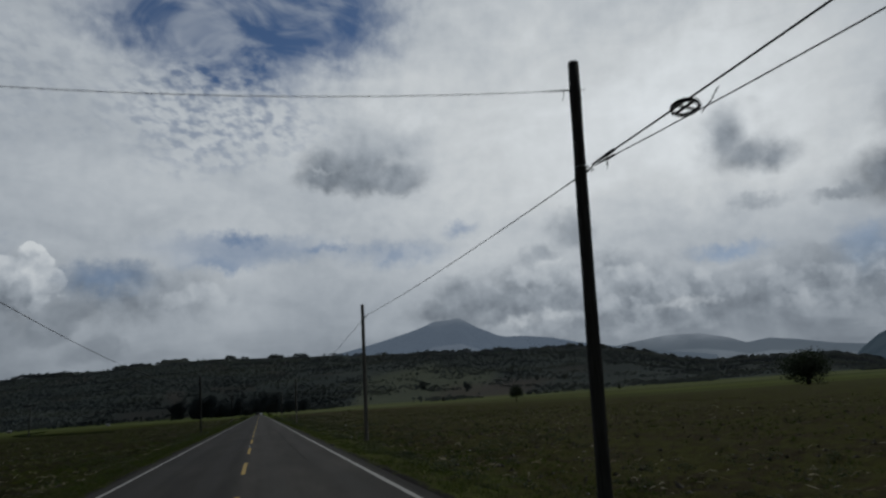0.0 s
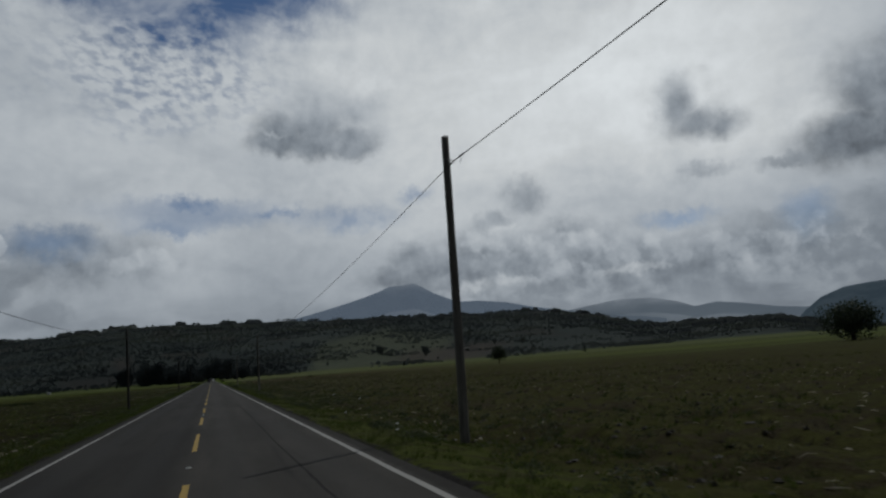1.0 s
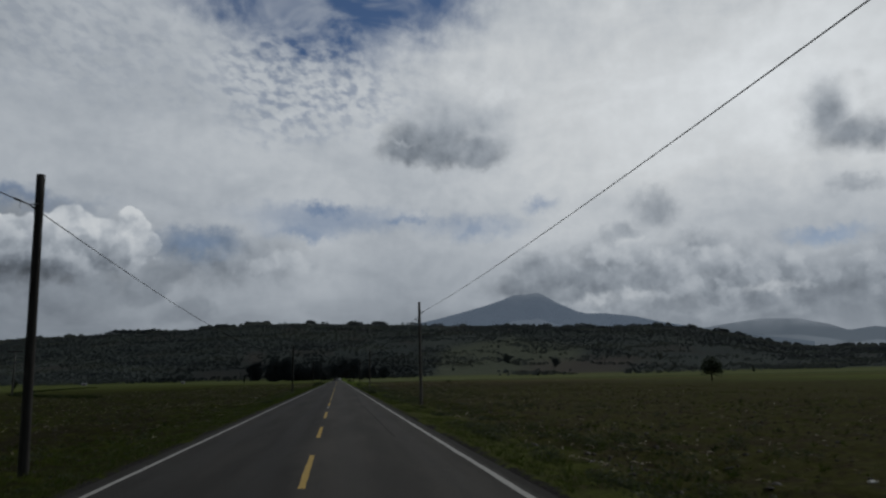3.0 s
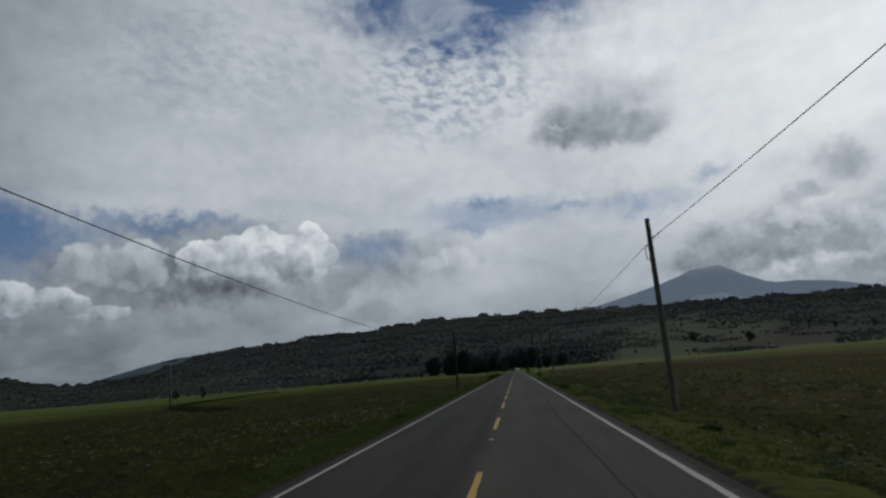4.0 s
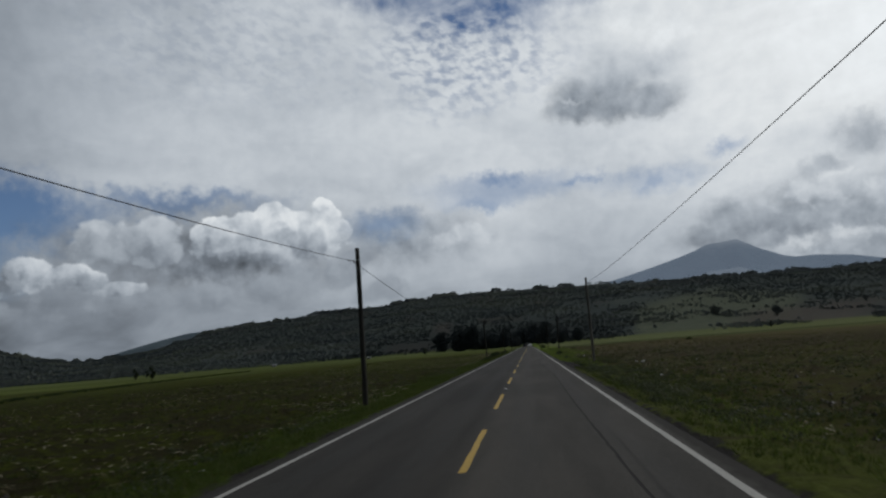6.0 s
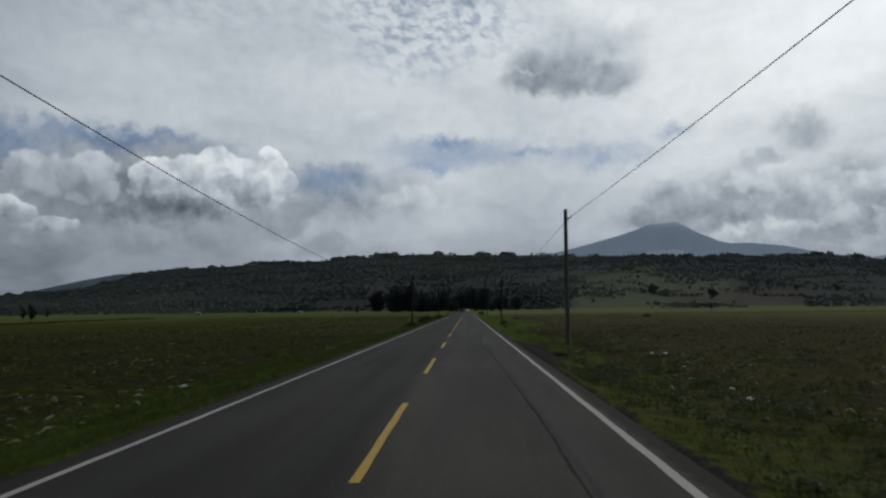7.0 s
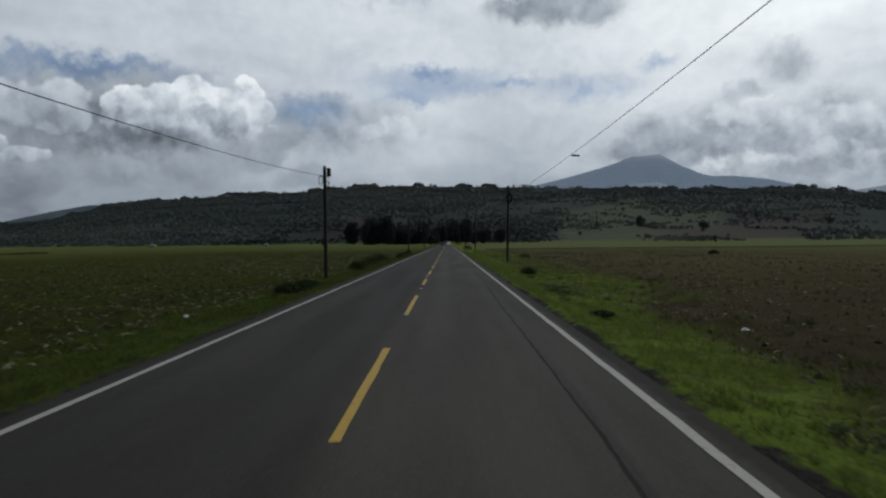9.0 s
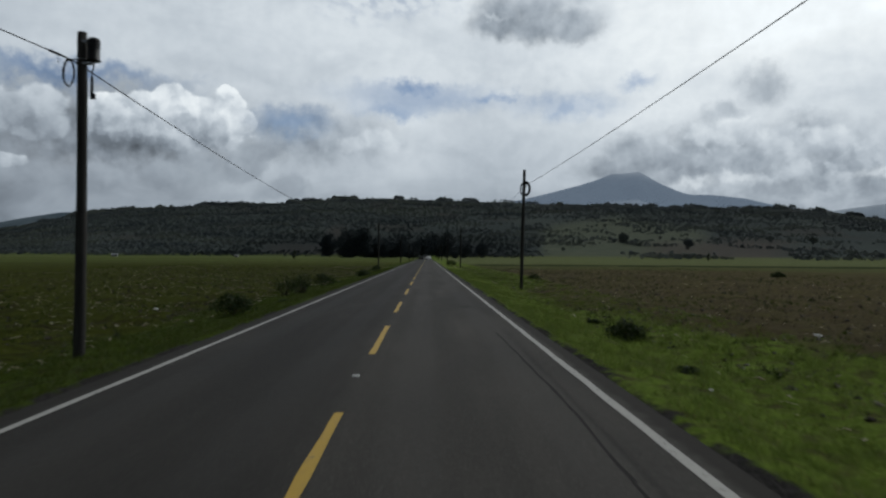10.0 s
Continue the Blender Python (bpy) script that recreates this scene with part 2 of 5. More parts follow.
# heaped cloud to the left, over duller bluish air and paler heaps low down
sky = patch(sky, top(soft(-24, 9.0, 15, 4.0, 0.8), soft(-9, 9.2, 8, 2.8, 0.8)), W.sm(AZ, -26.0, 0.0, 0.16, 0.38), 0.9)
sky = heap(sky, [(-38, 4.4, 4.0, 1.6), (-31, 4.8, 3.6, 1.6), (-25.5, 5.4, 3.0, 1.4), (-20, 5.8, 3.2, 1.4), (-14.6, 6.6, 2.4, 1.5), (-11.5, 5.2, 3.0, 1.4), (-17.5, 7.0, 2.4, 1.2), (-13.4, 8.0, 1.8, 0.9)], 1.5, 0.34, 0.17, 0.5, 0.9, 0.8)
sky = heap(sky, [(-32.4, 10.3, 1.9, 1.3), (-30.4, 9.8, 2.5, 1.5), (-28.2, 10.7, 1.7, 1.3), (-33.4, 9.2, 1.7, 1.0), (-28.6, 9.0, 2.2, 1.2)], 7.4, 0.54, 0.22, 0.26, 0.55, 0.97)
sky = heap(sky, [(-36.9, 7.6, 1.9, 1.3), (-34.5, 7.4, 1.7, 1.1), (-33.2, 6.9, 1.5, 0.9), (-39.0, 6.6, 1.8, 0.8), (-31.4, 6.4, 2.4, 0.6)], 5.6, 0.72, 0.17, 0.22, 0.55, 0.97, 0.25, 0.3)
sky = heap(sky, [(-24.0, 10.3, 2.1, 1.6), (-21.8, 10.7, 1.8, 1.4), (-19.8, 11.4, 1.6, 1.5), (-17.6, 10.6, 2.2, 1.5), (-15.5, 11.2, 1.4, 1.6), (-14.9, 10.2, 1.5, 1.1), (-18.6, 9.2, 4.8, 1.7), (-23.6, 9.0, 2.6, 1.5), (-15.9, 12.5, 0.5, 0.5)], 7.6, 0.76, 0.17, 0.16, 0.55, 1.0, 0.12, 0.25)
sky = patch(sky, top(soft(-25.2, 7.5, 3.0, 0.9, 0.8), soft(-22.4, 8.2, 2.6, 0.8, 0.9)), 0.19, 0.75)
sky = W.mix(W.m("MULTIPLY", top(soft(-10.9, 10.4, 3.2, 1.3, 0.9), soft(-3.0, 11.5, 3.4, 0.7, 0.9)), 0.5), sky, blue)
sky = heap(sky, [(-4.2, 9.5, 1.7, 1.1), (-2.6, 8.9, 1.6, 0.9), (-6.0, 8.9, 1.5, 0.8)], 7.8, 0.78, 0.42, 0.45, 0.75, 0.9, 0.1, 0.4)
# low grey murk along the horizon
low = W.m("MULTIPLY", W.sm(EL, 2.0, 7.0, 1.0, 0.0), W.sm(W.noise(PH, 0.42, 4, 0.6), 0.32, 0.60, 0.30, 0.80))
sky = grey(sky, low, W.m("ADD", W.lin(n_mid, 0.3, 0.7, 0.19, 0.36), W.sm(AZ, -42.0, 0.0, -0.10, 0.05)))
back = W.add("ShaderNodeBackground")
W.put(back.inputs[0], sky)
back.inputs[1].default_value = 1.0
W.t.links.new(back.outputs[0], W.add("ShaderNodeOutputWorld").inputs[0])

sun = new("sun", bpy.data.lights.new("sun", "SUN"))
sun.data.energy, sun.data.angle, sun.data.color = 1.05, radians(0.6), (1.0, 0.97, 0.92)
sx, sy, sz = math.sin(radians(SUN_AZ)) * math.cos(radians(SUN_EL)), math.cos(radians(SUN_AZ)) * math.cos(radians(SUN_EL)), math.sin(radians(SUN_EL))
sun.matrix_basis = look((sx * 300, sy * 300, sz * 300), (0, 0, 0))


# ---------------------------------------------------------------- materials
def material(name, rough=0.9, metal=0.0, spec=0.3):
    """A node material: returns it, its net and its shader."""
    mat = bpy.data.materials.new(name)
    mat.use_nodes = True
    net = Net(mat.node_tree)
    sh = mat.node_tree.nodes["Principled BSDF"]
    sh.inputs["Roughness"].default_value = rough
    sh.inputs["Metallic"].default_value = metal
    sh.inputs["Specular IOR Level"].default_value = spec
    return mat, net, sh


def place(net):
    return net.add("ShaderNodeNewGeometry").outputs["Position"]


def island(net):
    return net.add("ShaderNodeNewGeometry").outputs["Random Per Island"]


def bump(net, sh, height, strength=0.5, distance=0.02):
    b = net.add("ShaderNodeBump")
    b.inputs["Strength"].default_value, b.inputs["Distance"].default_value = strength, distance
    net.put(b.inputs["Height"], height)
    net.put(sh.inputs["Normal"], b.outputs[0])


def mat_asphalt():
    mat, n, sh = material("asphalt", 0.9, spec=0.12)
    p = place(n)
    x, y, z = n.xyz(p)
    long = n.noise(n.vec(n.m("MULTIPLY", x, 1.0), n.m("MULTIPLY", y, 0.09)), 1.1, 4, 0.6)
    patch = n.noise(n.vec(x, n.m("MULTIPLY", y, 0.3)), 0.22, 4, 0.6)
    grit = n.noise(p, 85, 2, 0.7)
    stone = n.cell(p, 70, "Color")
    c = n.mix(n.sm(long, 0.35, 0.68), (0.0312, 0.0286, 0.0252), (0.0525, 0.0478, 0.0420))
    c = n.mix(n.sm(patch, 0.48, 0.66, 0, 0.7), c, (0.0258, 0.0240, 0.0215))
    ax = n.m("ABSOLUTE", x)
    track = n.m("MAXIMUM", n.sm(n.m("ABSOLUTE", n.m("SUBTRACT", ax, 0.75)), 0.1, 0.42, 1, 0), n.sm(n.m("ABSOLUTE", n.m("SUBTRACT", ax, 2.25)), 0.1, 0.42, 1, 0))
    c = n.mix(n.m("MULTIPLY", track, n.sm(long, 0.3, 0.7, 0.1, 0.5)), c, (0.030, 0.0270, 0.0232))
    c = n.mix(n.lin(grit, 0.3, 0.8, 0.0, 0.35), c, (0.085, 0.081, 0.073))
    c = n.mix(n.lin(n.xyz(stone)[0], 0.75, 1.0, 0.0, 0.35), c, (0.11, 0.105, 0.092))
    # uneven light through a windscreen put into the colour: left lane darker, right lighter
    c = n.vm("MULTIPLY", c, n.mix(n.sm(n.m("ADD", x, n.m("MULTIPLY", n.m("SUBTRACT", n.noise(p, 0.8, 3, 0.6), 0.5), 0.3)), -0.35, 0.15), (0.82, 0.82, 0.82), (1.32, 1.31, 1.30)))
    # soil and grit washed over the edge, beyond the painted line
    c = n.mix(n.sm(n.m("ADD", ax, n.m("MULTIPLY", n.m("SUBTRACT", n.noise(p, 2.2, 4, 0.65), 0.5), 0.30)), 3.05, 3.18, 0.0, 0.8), c, (0.026, 0.023, 0.019))
    n.put(sh.inputs["Base Color"], c)
    n.put(sh.inputs["Roughness"], n.sm(track, 0, 1, 0.92, 0.84))
    bump(n, sh, grit, 0.6, 0.006)
    return mat


def mat_paint(name, col, worn):
    mat, n, sh = material(name, 0.62, spec=0.4)
    p = place(n)
    w = n.noise(p, 9, 6, 0.7)
    g = n.noise(p, 60, 2, 0.6)
    c = n.mix(n.sm(w, 0.56, 0.70, 0.0, worn), col, (0.075, 0.073, 0.07))
    c = n.mix(n.sm(g, 0.45, 0.75, 0.0, 0.35), c, tuple(v * 0.55 for v in col))
    n.put(sh.inputs["Base Color"], c)
    bump(n, sh, g, 0.4, 0.004)
    return mat


def mat_plain(name, col, rough=0.7, metal=0.0, var=0.35, scale=14.0):
    mat, n, sh = material(name, rough, metal)
    p = n.add("ShaderNodeTexCoord").outputs["Object"]
    a = n.noise(p, scale, 5, 0.6)
    c = n.mix(n.sm(a, 0.3, 0.7), tuple(v * (1 - var) for v in col), tuple(min(1, v * (1 + var)) for v in col))
    n.put(sh.inputs["Base Color"], c)
    n.put(sh.inputs["Roughness"], n.lin(a, 0.2, 0.8, max(0.05, rough - 0.1), min(1, rough + 0.1)))
    bump(n, sh, a, 0.2, 0.01)
    return mat


def mat_wood(name, k):
    mat, n, sh = material(name, 0.85)
    p = n.add("ShaderNodeTexCoord").outputs["Object"]
    x, y, z = n.xyz(p)
    grain = n.noise(n.vec(n.m("MULTIPLY", x, 26), n.m("MULTIPLY", y, 26), n.m("MULTIPLY", z, 0.9)), 1.4, 5, 0.65)
    blot = n.noise(p, 1.3, 4, 0.6)
    c = n.mix(n.sm(grain, 0.32, 0.68), tuple(v * k for v in (0.038, 0.034, 0.030)), tuple(v * k for v in (0.112, 0.104, 0.093)))
    c = n.mix(n.sm(blot, 0.42, 0.66, 0, 0.6), c, tuple(v * k for v in (0.066, 0.062, 0.057)))
    n.put(sh.inputs["Base Color"], c)
    bump(n, sh, grain, 0.7, 0.012)
    return mat


def mat_leaf(name, dark, light, dry=None, spread=0.6, through_light=0.45):
    mat, n, sh = material(name, 0.62, spec=0.25)
    r = island(n)
    c = n.mix(n.sm(r, 0.0, 1.0), dark, light)
    if dry:
        c = n.mix(n.sm(r, 0.86, 0.96), c, dry)
    big = n.noise(place(n), spread, 3, 0.6)
    c = n.mix(n.sm(big, 0.35, 0.65, 0.55, 0.0), c, dark)
    n.put(sh.inputs["Base Color"], c)
    # leaves let part of the light through
    thin = n.add("ShaderNodeBsdfTranslucent")
    n.put(thin.inputs["Color"], c)
    both = n.add("ShaderNodeMixShader")
    both.inputs[0].default_value = through_light
    n.t.links.new(sh.outputs[0], both.inputs[1])
    n.t.links.new(thin.outputs[0], both.inputs[2])
    n.t.links.new(both.outputs[0], n.t.nodes["Material Output"].inputs[0])
    return mat


def mat_hazed_forest():
    """Mixed wood seen from afar, its colour lightened and blued for haze: crowns differ a little, stands differ more.
    """
    mat, n, sh = material("hazed_hill_forest", 0.8, spec=0.1)
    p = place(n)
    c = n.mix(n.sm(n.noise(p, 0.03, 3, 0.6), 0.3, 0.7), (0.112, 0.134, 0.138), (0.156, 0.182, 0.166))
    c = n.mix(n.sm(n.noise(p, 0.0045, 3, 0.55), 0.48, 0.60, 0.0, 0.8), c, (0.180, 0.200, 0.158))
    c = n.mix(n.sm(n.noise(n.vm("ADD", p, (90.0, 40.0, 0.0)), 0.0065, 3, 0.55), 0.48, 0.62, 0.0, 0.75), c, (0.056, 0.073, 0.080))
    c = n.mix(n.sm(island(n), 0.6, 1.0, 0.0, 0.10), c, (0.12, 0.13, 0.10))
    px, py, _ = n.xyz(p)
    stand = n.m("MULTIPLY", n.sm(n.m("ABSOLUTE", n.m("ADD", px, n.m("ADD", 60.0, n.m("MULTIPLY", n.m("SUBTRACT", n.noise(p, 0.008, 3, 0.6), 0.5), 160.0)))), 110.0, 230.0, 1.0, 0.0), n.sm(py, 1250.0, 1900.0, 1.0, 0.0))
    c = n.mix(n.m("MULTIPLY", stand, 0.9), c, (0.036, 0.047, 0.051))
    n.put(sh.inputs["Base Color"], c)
    # shading normals bent towards the road and upwards, to even out sun and shade
    nv = n.vm("NORMALIZE", n.vm("ADD", n.vm("MULTIPLY", n.add("ShaderNodeNewGeometry").outputs["Normal"], (0.35, 0.35, 0.35)), (0.0, -0.36, 0.60)))
    n.put(sh.inputs["Normal"], nv)
    return mat


def mat_ground():
    mat, n, sh = material("soil_and_grass", 1.0, spec=0.02)
    p = place(n)
    x, y, z = n.xyz(p)
    ax = n.m("ABSOLUTE", x)
    n1 = n.noise(p, 0.05, 5, 0.6)
    n2 = n.noise(p, 0.35, 5, 0.62)
    n3 = n.noise(p, 2.6, 5, 0.65)
    n4 = n.noise(p, 19, 4, 0.7)
    soil = n.mix(n.sm(n4, 0.3, 0.72), (0.023, 0.0195, 0.0105), (0.060, 0.051, 0.029))
    straw = n.mix(n.sm(n3, 0.3, 0.7), (0.070, 0.060, 0.026), (0.11, 0.095, 0.046))
    green = n.mix(n.sm(n3, 0.32, 0.7), (0.032, 0.040, 0.006), (0.076, 0.086, 0.015))
    green = n.mix(n.sm(n4, 0.4, 0.75, 0, 0.45), green, (0.072, 0.078, 0.018))
    lush = n.mix(n.sm(n4, 0.32, 0.7), (0.060, 0.100, 0.011), (0.135, 0.190, 0.028))
    # verge lit differently on each side, put into the colour: darker left, lighter right
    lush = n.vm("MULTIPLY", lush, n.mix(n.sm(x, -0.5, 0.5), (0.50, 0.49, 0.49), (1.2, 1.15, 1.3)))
    gravel = n.mix(n.sm(n.noise(p, 32, 3, 0.7), 0.35, 0.7), (0.018, 0.017, 0.017), (0.060, 0.056, 0.052))
    # left: low weeds and stubble over ploughed soil; right: darker tilled soil
    left_g = n.m("ADD", n2, n.m("ADD", n.m("MULTIPLY", n.m("SUBTRACT", n3, 0.5), 1.1), n.sm(y, 265.0, 330.0, -0.10, 0.06)))
    left_f = n.mix(n.sm(left_g, 0.30, 0.56), soil, green)
    left_f = n.mix(n.m("MULTIPLY", n.sm(n3, 0.60, 0.74), n.sm(n2, 0.42, 0.6, 0.1, 0.6)), left_f, straw)
    right_g = n.sm(n.m("ADD", n.m("ADD", n2, n.sm(y, 235.0, 285.0, 0.10, 0.0)), n.m("MULTIPLY", n.m("SUBTRACT", n3, 0.5), 0.9)), 0.43, 0.66)
    right_f = n.mix(n.m("MULTIPLY", right_g, n.sm(y, 262.0, 286.0, 0.46, 0.22)), soil, green)
    right_f = n.mix(n.m("MULTIPLY", n.sm(n3, 0.64, 0.76), n.sm(n2, 0.40, 0.6, 0.05, 0.35)), right_f, straw)
    field = n.mix(n.sm(x, -0.5, 0.5), left_f, right_f)
    # changing light put into the field colour: brighter ahead and on the right
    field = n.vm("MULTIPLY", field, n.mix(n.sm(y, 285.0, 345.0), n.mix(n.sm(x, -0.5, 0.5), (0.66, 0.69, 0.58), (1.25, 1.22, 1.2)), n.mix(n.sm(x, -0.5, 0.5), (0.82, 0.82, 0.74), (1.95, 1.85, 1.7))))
    # farther out the fields lie in broad strips of pale pasture and dark soil
    strip = n.noise(n.vec(n.m("MULTIPLY", x, 0.0016), n.m("MULTIPLY", y, 0.016), 3.0), 1.0, 3, 0.5, 0.2)
    dist = n.m("MAXIMUM", ax, n.m("MULTIPLY", n.m("SUBTRACT", y, 330.0), 0.55))
    pasture = n.mix(n.sm(n2, 0.3, 0.7), (0.076, 0.100, 0.022), (0.128, 0.150, 0.042))
    far_mix = n.m("MULTIPLY", n.sm(dist, 35.0, 130.0), n.sm(strip, 0.44, 0.52, 0.25, 0.95))
    field = n.mix(far_mix, field, pasture)
    field = n.mix(n.m("MULTIPLY", n.sm(dist, 150.0, 320.0), 0.8), field, n.mix(n.sm(strip, 0.40, 0.60), (0.056, 0.074, 0.019), (0.120, 0.142, 0.055)))
    # beyond the tilled soil on the right: a dark ditch line, then pale pasture up to the ridge
    side = n.sm(x, 9.0, 14.0)
    n_e = n.m("ADD", y, n.m("MULTIPLY", n.m("SUBTRACT", n1, 0.5), 30.0))
    field = n.mix(n.m("MULTIPLY", side, n.sm(n_e, 402.0, 418.0, 0.0, 0.75)), field, n.mix(n.sm(n2, 0.35, 0.65), (0.066, 0.078, 0.024), (0.100, 0.112, 0.040)))
    field = n.mix(n.m("MULTIPLY", side, n.m("MULTIPLY", n.sm(n_e, 446.0, 452.0), n.sm(n_e, 470.0, 478.0, 1.0, 0.0))), field, (0.022, 0.030, 0.008))
    field = n.mix(n.m("MULTIPLY", side, n.sm(n_e, 472.0, 490.0, 0.0, 0.85)), field, n.mix(n.sm(n2, 0.35, 0.65), (0.105, 0.122, 0.046), (0.145, 0.162, 0.068)))
    # verge and gravel shoulder
    wob = n.m("MULTIPLY", n.m("SUBTRACT", n2, 0.5), 3.6)
    edge = n.m("ADD", ax, n.m("ADD", wob, n.m("MULTIPLY", n.m("SUBTRACT", n3, 0.5), 1.6)))
    wide = n.sm(x, -0.5, 0.5, 6.3, n.m("SUBTRACT", n.sm(y, 297.0, 311.0, 5.6, 9.2), n.m("SUBTRACT", n.sm(y, 318.0, 335.0, 0.0, 3.2), n.sm(y, 340.0, 365.0, 0.0, 4.5))))
    verge = n.sm(edge, n.m("SUBTRACT", wide, 0.6), n.m("ADD", wide, 0.9), 1.0, 0.0)
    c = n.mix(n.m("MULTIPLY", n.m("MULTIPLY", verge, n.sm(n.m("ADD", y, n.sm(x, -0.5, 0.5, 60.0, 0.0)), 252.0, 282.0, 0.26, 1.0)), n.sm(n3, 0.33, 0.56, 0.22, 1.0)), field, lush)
    pull = n.m("MULTIPLY", n.m("MULTIPLY", n.sm(y, 252.0, 259.0, 0.0, 1.1), n.sm(y, 264.0, 271.0, 1.0, 0.0)), n.sm(x, 2.0, 3.0))
    shoulder = n.sm(n.m("ADD", ax, n.m("ADD", n.m("MULTIPLY", n.m("SUBTRACT", n3, 0.5), 0.7), n.m("SUBTRACT", n.m("MULTIPLY", n.m("SUBTRACT", n2, 0.5), 0.9), pull))), 3.40, 3.62, 1.0, 0.0)
    c = n.mix(shoulder, c, gravel)
    # hillsides, tinted bluish for haze: dark scrub, a grassy spur, brown fallow below it and a bare scar
    plot = n.cell(n.vec(n.m("MULTIPLY", x, 0.010), n.m("MULTIPLY", y, 0.006)), 1.0, "Color")
    pr = n.xyz(plot)
    hill = n.mix(n.sm(pr[0], 0.35, 0.85), (0.044, 0.054, 0.051), (0.062, 0.073, 0.064))
    hill = n.mix(n.sm(pr[1], 0.86, 0.90, 0.0, 0.6), hill, (0.052, 0.043, 0.035))
    hill = n.mix(n.sm(n1, 0.42, 0.6, 0, 0.6), hill, (0.049, 0.061, 0.056))
    # plots outlined by direction and height as the camera at y = 292 sees them
    far_y = n.m("SUBTRACT", y, 292.0)
    course = n.m("ADD", n.m("MULTIPLY", n.m("ARCTAN2", x, far_y), 57.3), n.m("MULTIPLY", n.m("SUBTRACT", n1, 0.5), 4.0))
    rise = n.m("ADD", n.m("DIVIDE", n.m("MULTIPLY", n.m("SUBTRACT", z, 1.5), 57.3), far_y), n.m("MULTIPLY", n.m("SUBTRACT", n1, 0.5), 1.2))
    spur = n.m("MULTIPLY", n.m("MULTIPLY", n.sm(course, 8.6, 9.8), n.sm(course, 20.5, 22.5, 1.0, 0.0)), n.sm(n.m("ADD", rise, n.m("MULTIPLY", n.m("ABSOLUTE", n.m("SUBTRACT", course, 15.0)), 0.16)), 2.9, 3.7, 1.0, 0.0))
    hill = n.mix(spur, hill, n.mix(n.sm(n1, 0.3, 0.7), (0.074, 0.087, 0.062), (0.110, 0.122, 0.084)))
    fallow = n.m("MULTIPLY", n.m("MULTIPLY", n.sm(course, 16.0, 19.0), n.sm(course, 25.0, 28.5, 1.0, 0.0)), n.sm(rise, 0.9, 1.7, 1.0, 0.0))
    fallow = n.m("MAXIMUM", fallow, n.m("MULTIPLY", n.m("MULTIPLY", n.sm(course, -13.0, -11.5), n.sm(course, -7.0, -6.0, 1.0, 0.0)), n.sm(rise, 0.6, 1.2, 1.0, 0.0)))
    hill = n.mix(n.m("MULTIPLY", fallow, 0.75), hill, n.mix(n.sm(n2, 0.35, 0.65), (0.070, 0.060, 0.052), (0.098, 0.085, 0.072)))
    west = n.m("MULTIPLY", n.m("MULTIPLY", n.sm(course, -44.0, -42.0), n.sm(course, -33.0, -31.0, 1.0, 0.0)), n.m("MULTIPLY", n.sm(rise, 0.7, 1.0, 1.0, 0.0), n.sm(pr[2], 0.35, 0.45)))
    hill = n.mix(n.m("MULTIPLY", west, 0.8), hill, (0.078, 0.080, 0.060))
    scar = n.m("MULTIPLY", n.m("MULTIPLY", n.sm(course, -8.0, -7.6), n.sm(course, -6.6, -6.2, 1.0, 0.0)), n.m("MULTIPLY", n.sm(rise, 0.6, 0.9), n.sm(rise, 2.1, 2.5, 1.0, 0.0)))
    hill = n.mix(n.m("MULTIPLY", scar, 0.6), hill, (0.085, 0.068, 0.058))
    stand = n.m("MULTIPLY", n.sm(n.m("ABSOLUTE", n.m("ADD", x, n.m("ADD", 60.0, n.m("MULTIPLY", n.m("SUBTRACT", n1, 0.5), 120.0)))), 110.0, 230.0, 1.0, 0.0), n.sm(y, 1250.0, 1900.0, 1.0, 0.0))
    hill = n.mix(n.m("MULTIPLY", stand, 0.7), hill, (0.017, 0.022, 0.022))
    c = n.mix(n.sm(z, 0.6, 3.5), c, hill)
    n.put(sh.inputs["Base Color"], c)
    bump(n, sh, n.m("ADD", n.m("MULTIPLY", n3, 2.0), n4), 0.9, 0.05)
    return mat


def mat_mountain(name, haze, thin=0.0, cap=4000.0):
    """Distant forested mountain; bluish colour, emission and transparency stand for the haze before it."""
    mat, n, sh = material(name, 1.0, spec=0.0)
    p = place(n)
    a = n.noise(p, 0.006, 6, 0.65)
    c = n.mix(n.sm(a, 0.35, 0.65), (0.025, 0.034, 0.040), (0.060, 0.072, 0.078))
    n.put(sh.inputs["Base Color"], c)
    n.put(sh.inputs["Emission Color"], haze)
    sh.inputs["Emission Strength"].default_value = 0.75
    # transparency mixed in for haze, and more for thin cloud round the summit
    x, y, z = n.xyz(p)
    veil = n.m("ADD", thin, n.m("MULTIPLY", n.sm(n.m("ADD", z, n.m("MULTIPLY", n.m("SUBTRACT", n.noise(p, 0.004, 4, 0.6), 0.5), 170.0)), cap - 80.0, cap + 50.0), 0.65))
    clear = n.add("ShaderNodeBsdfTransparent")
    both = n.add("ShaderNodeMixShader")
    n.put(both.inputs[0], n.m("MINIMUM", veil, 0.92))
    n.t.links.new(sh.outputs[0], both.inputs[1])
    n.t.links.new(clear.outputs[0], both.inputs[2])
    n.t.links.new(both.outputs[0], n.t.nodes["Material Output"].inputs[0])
    return mat


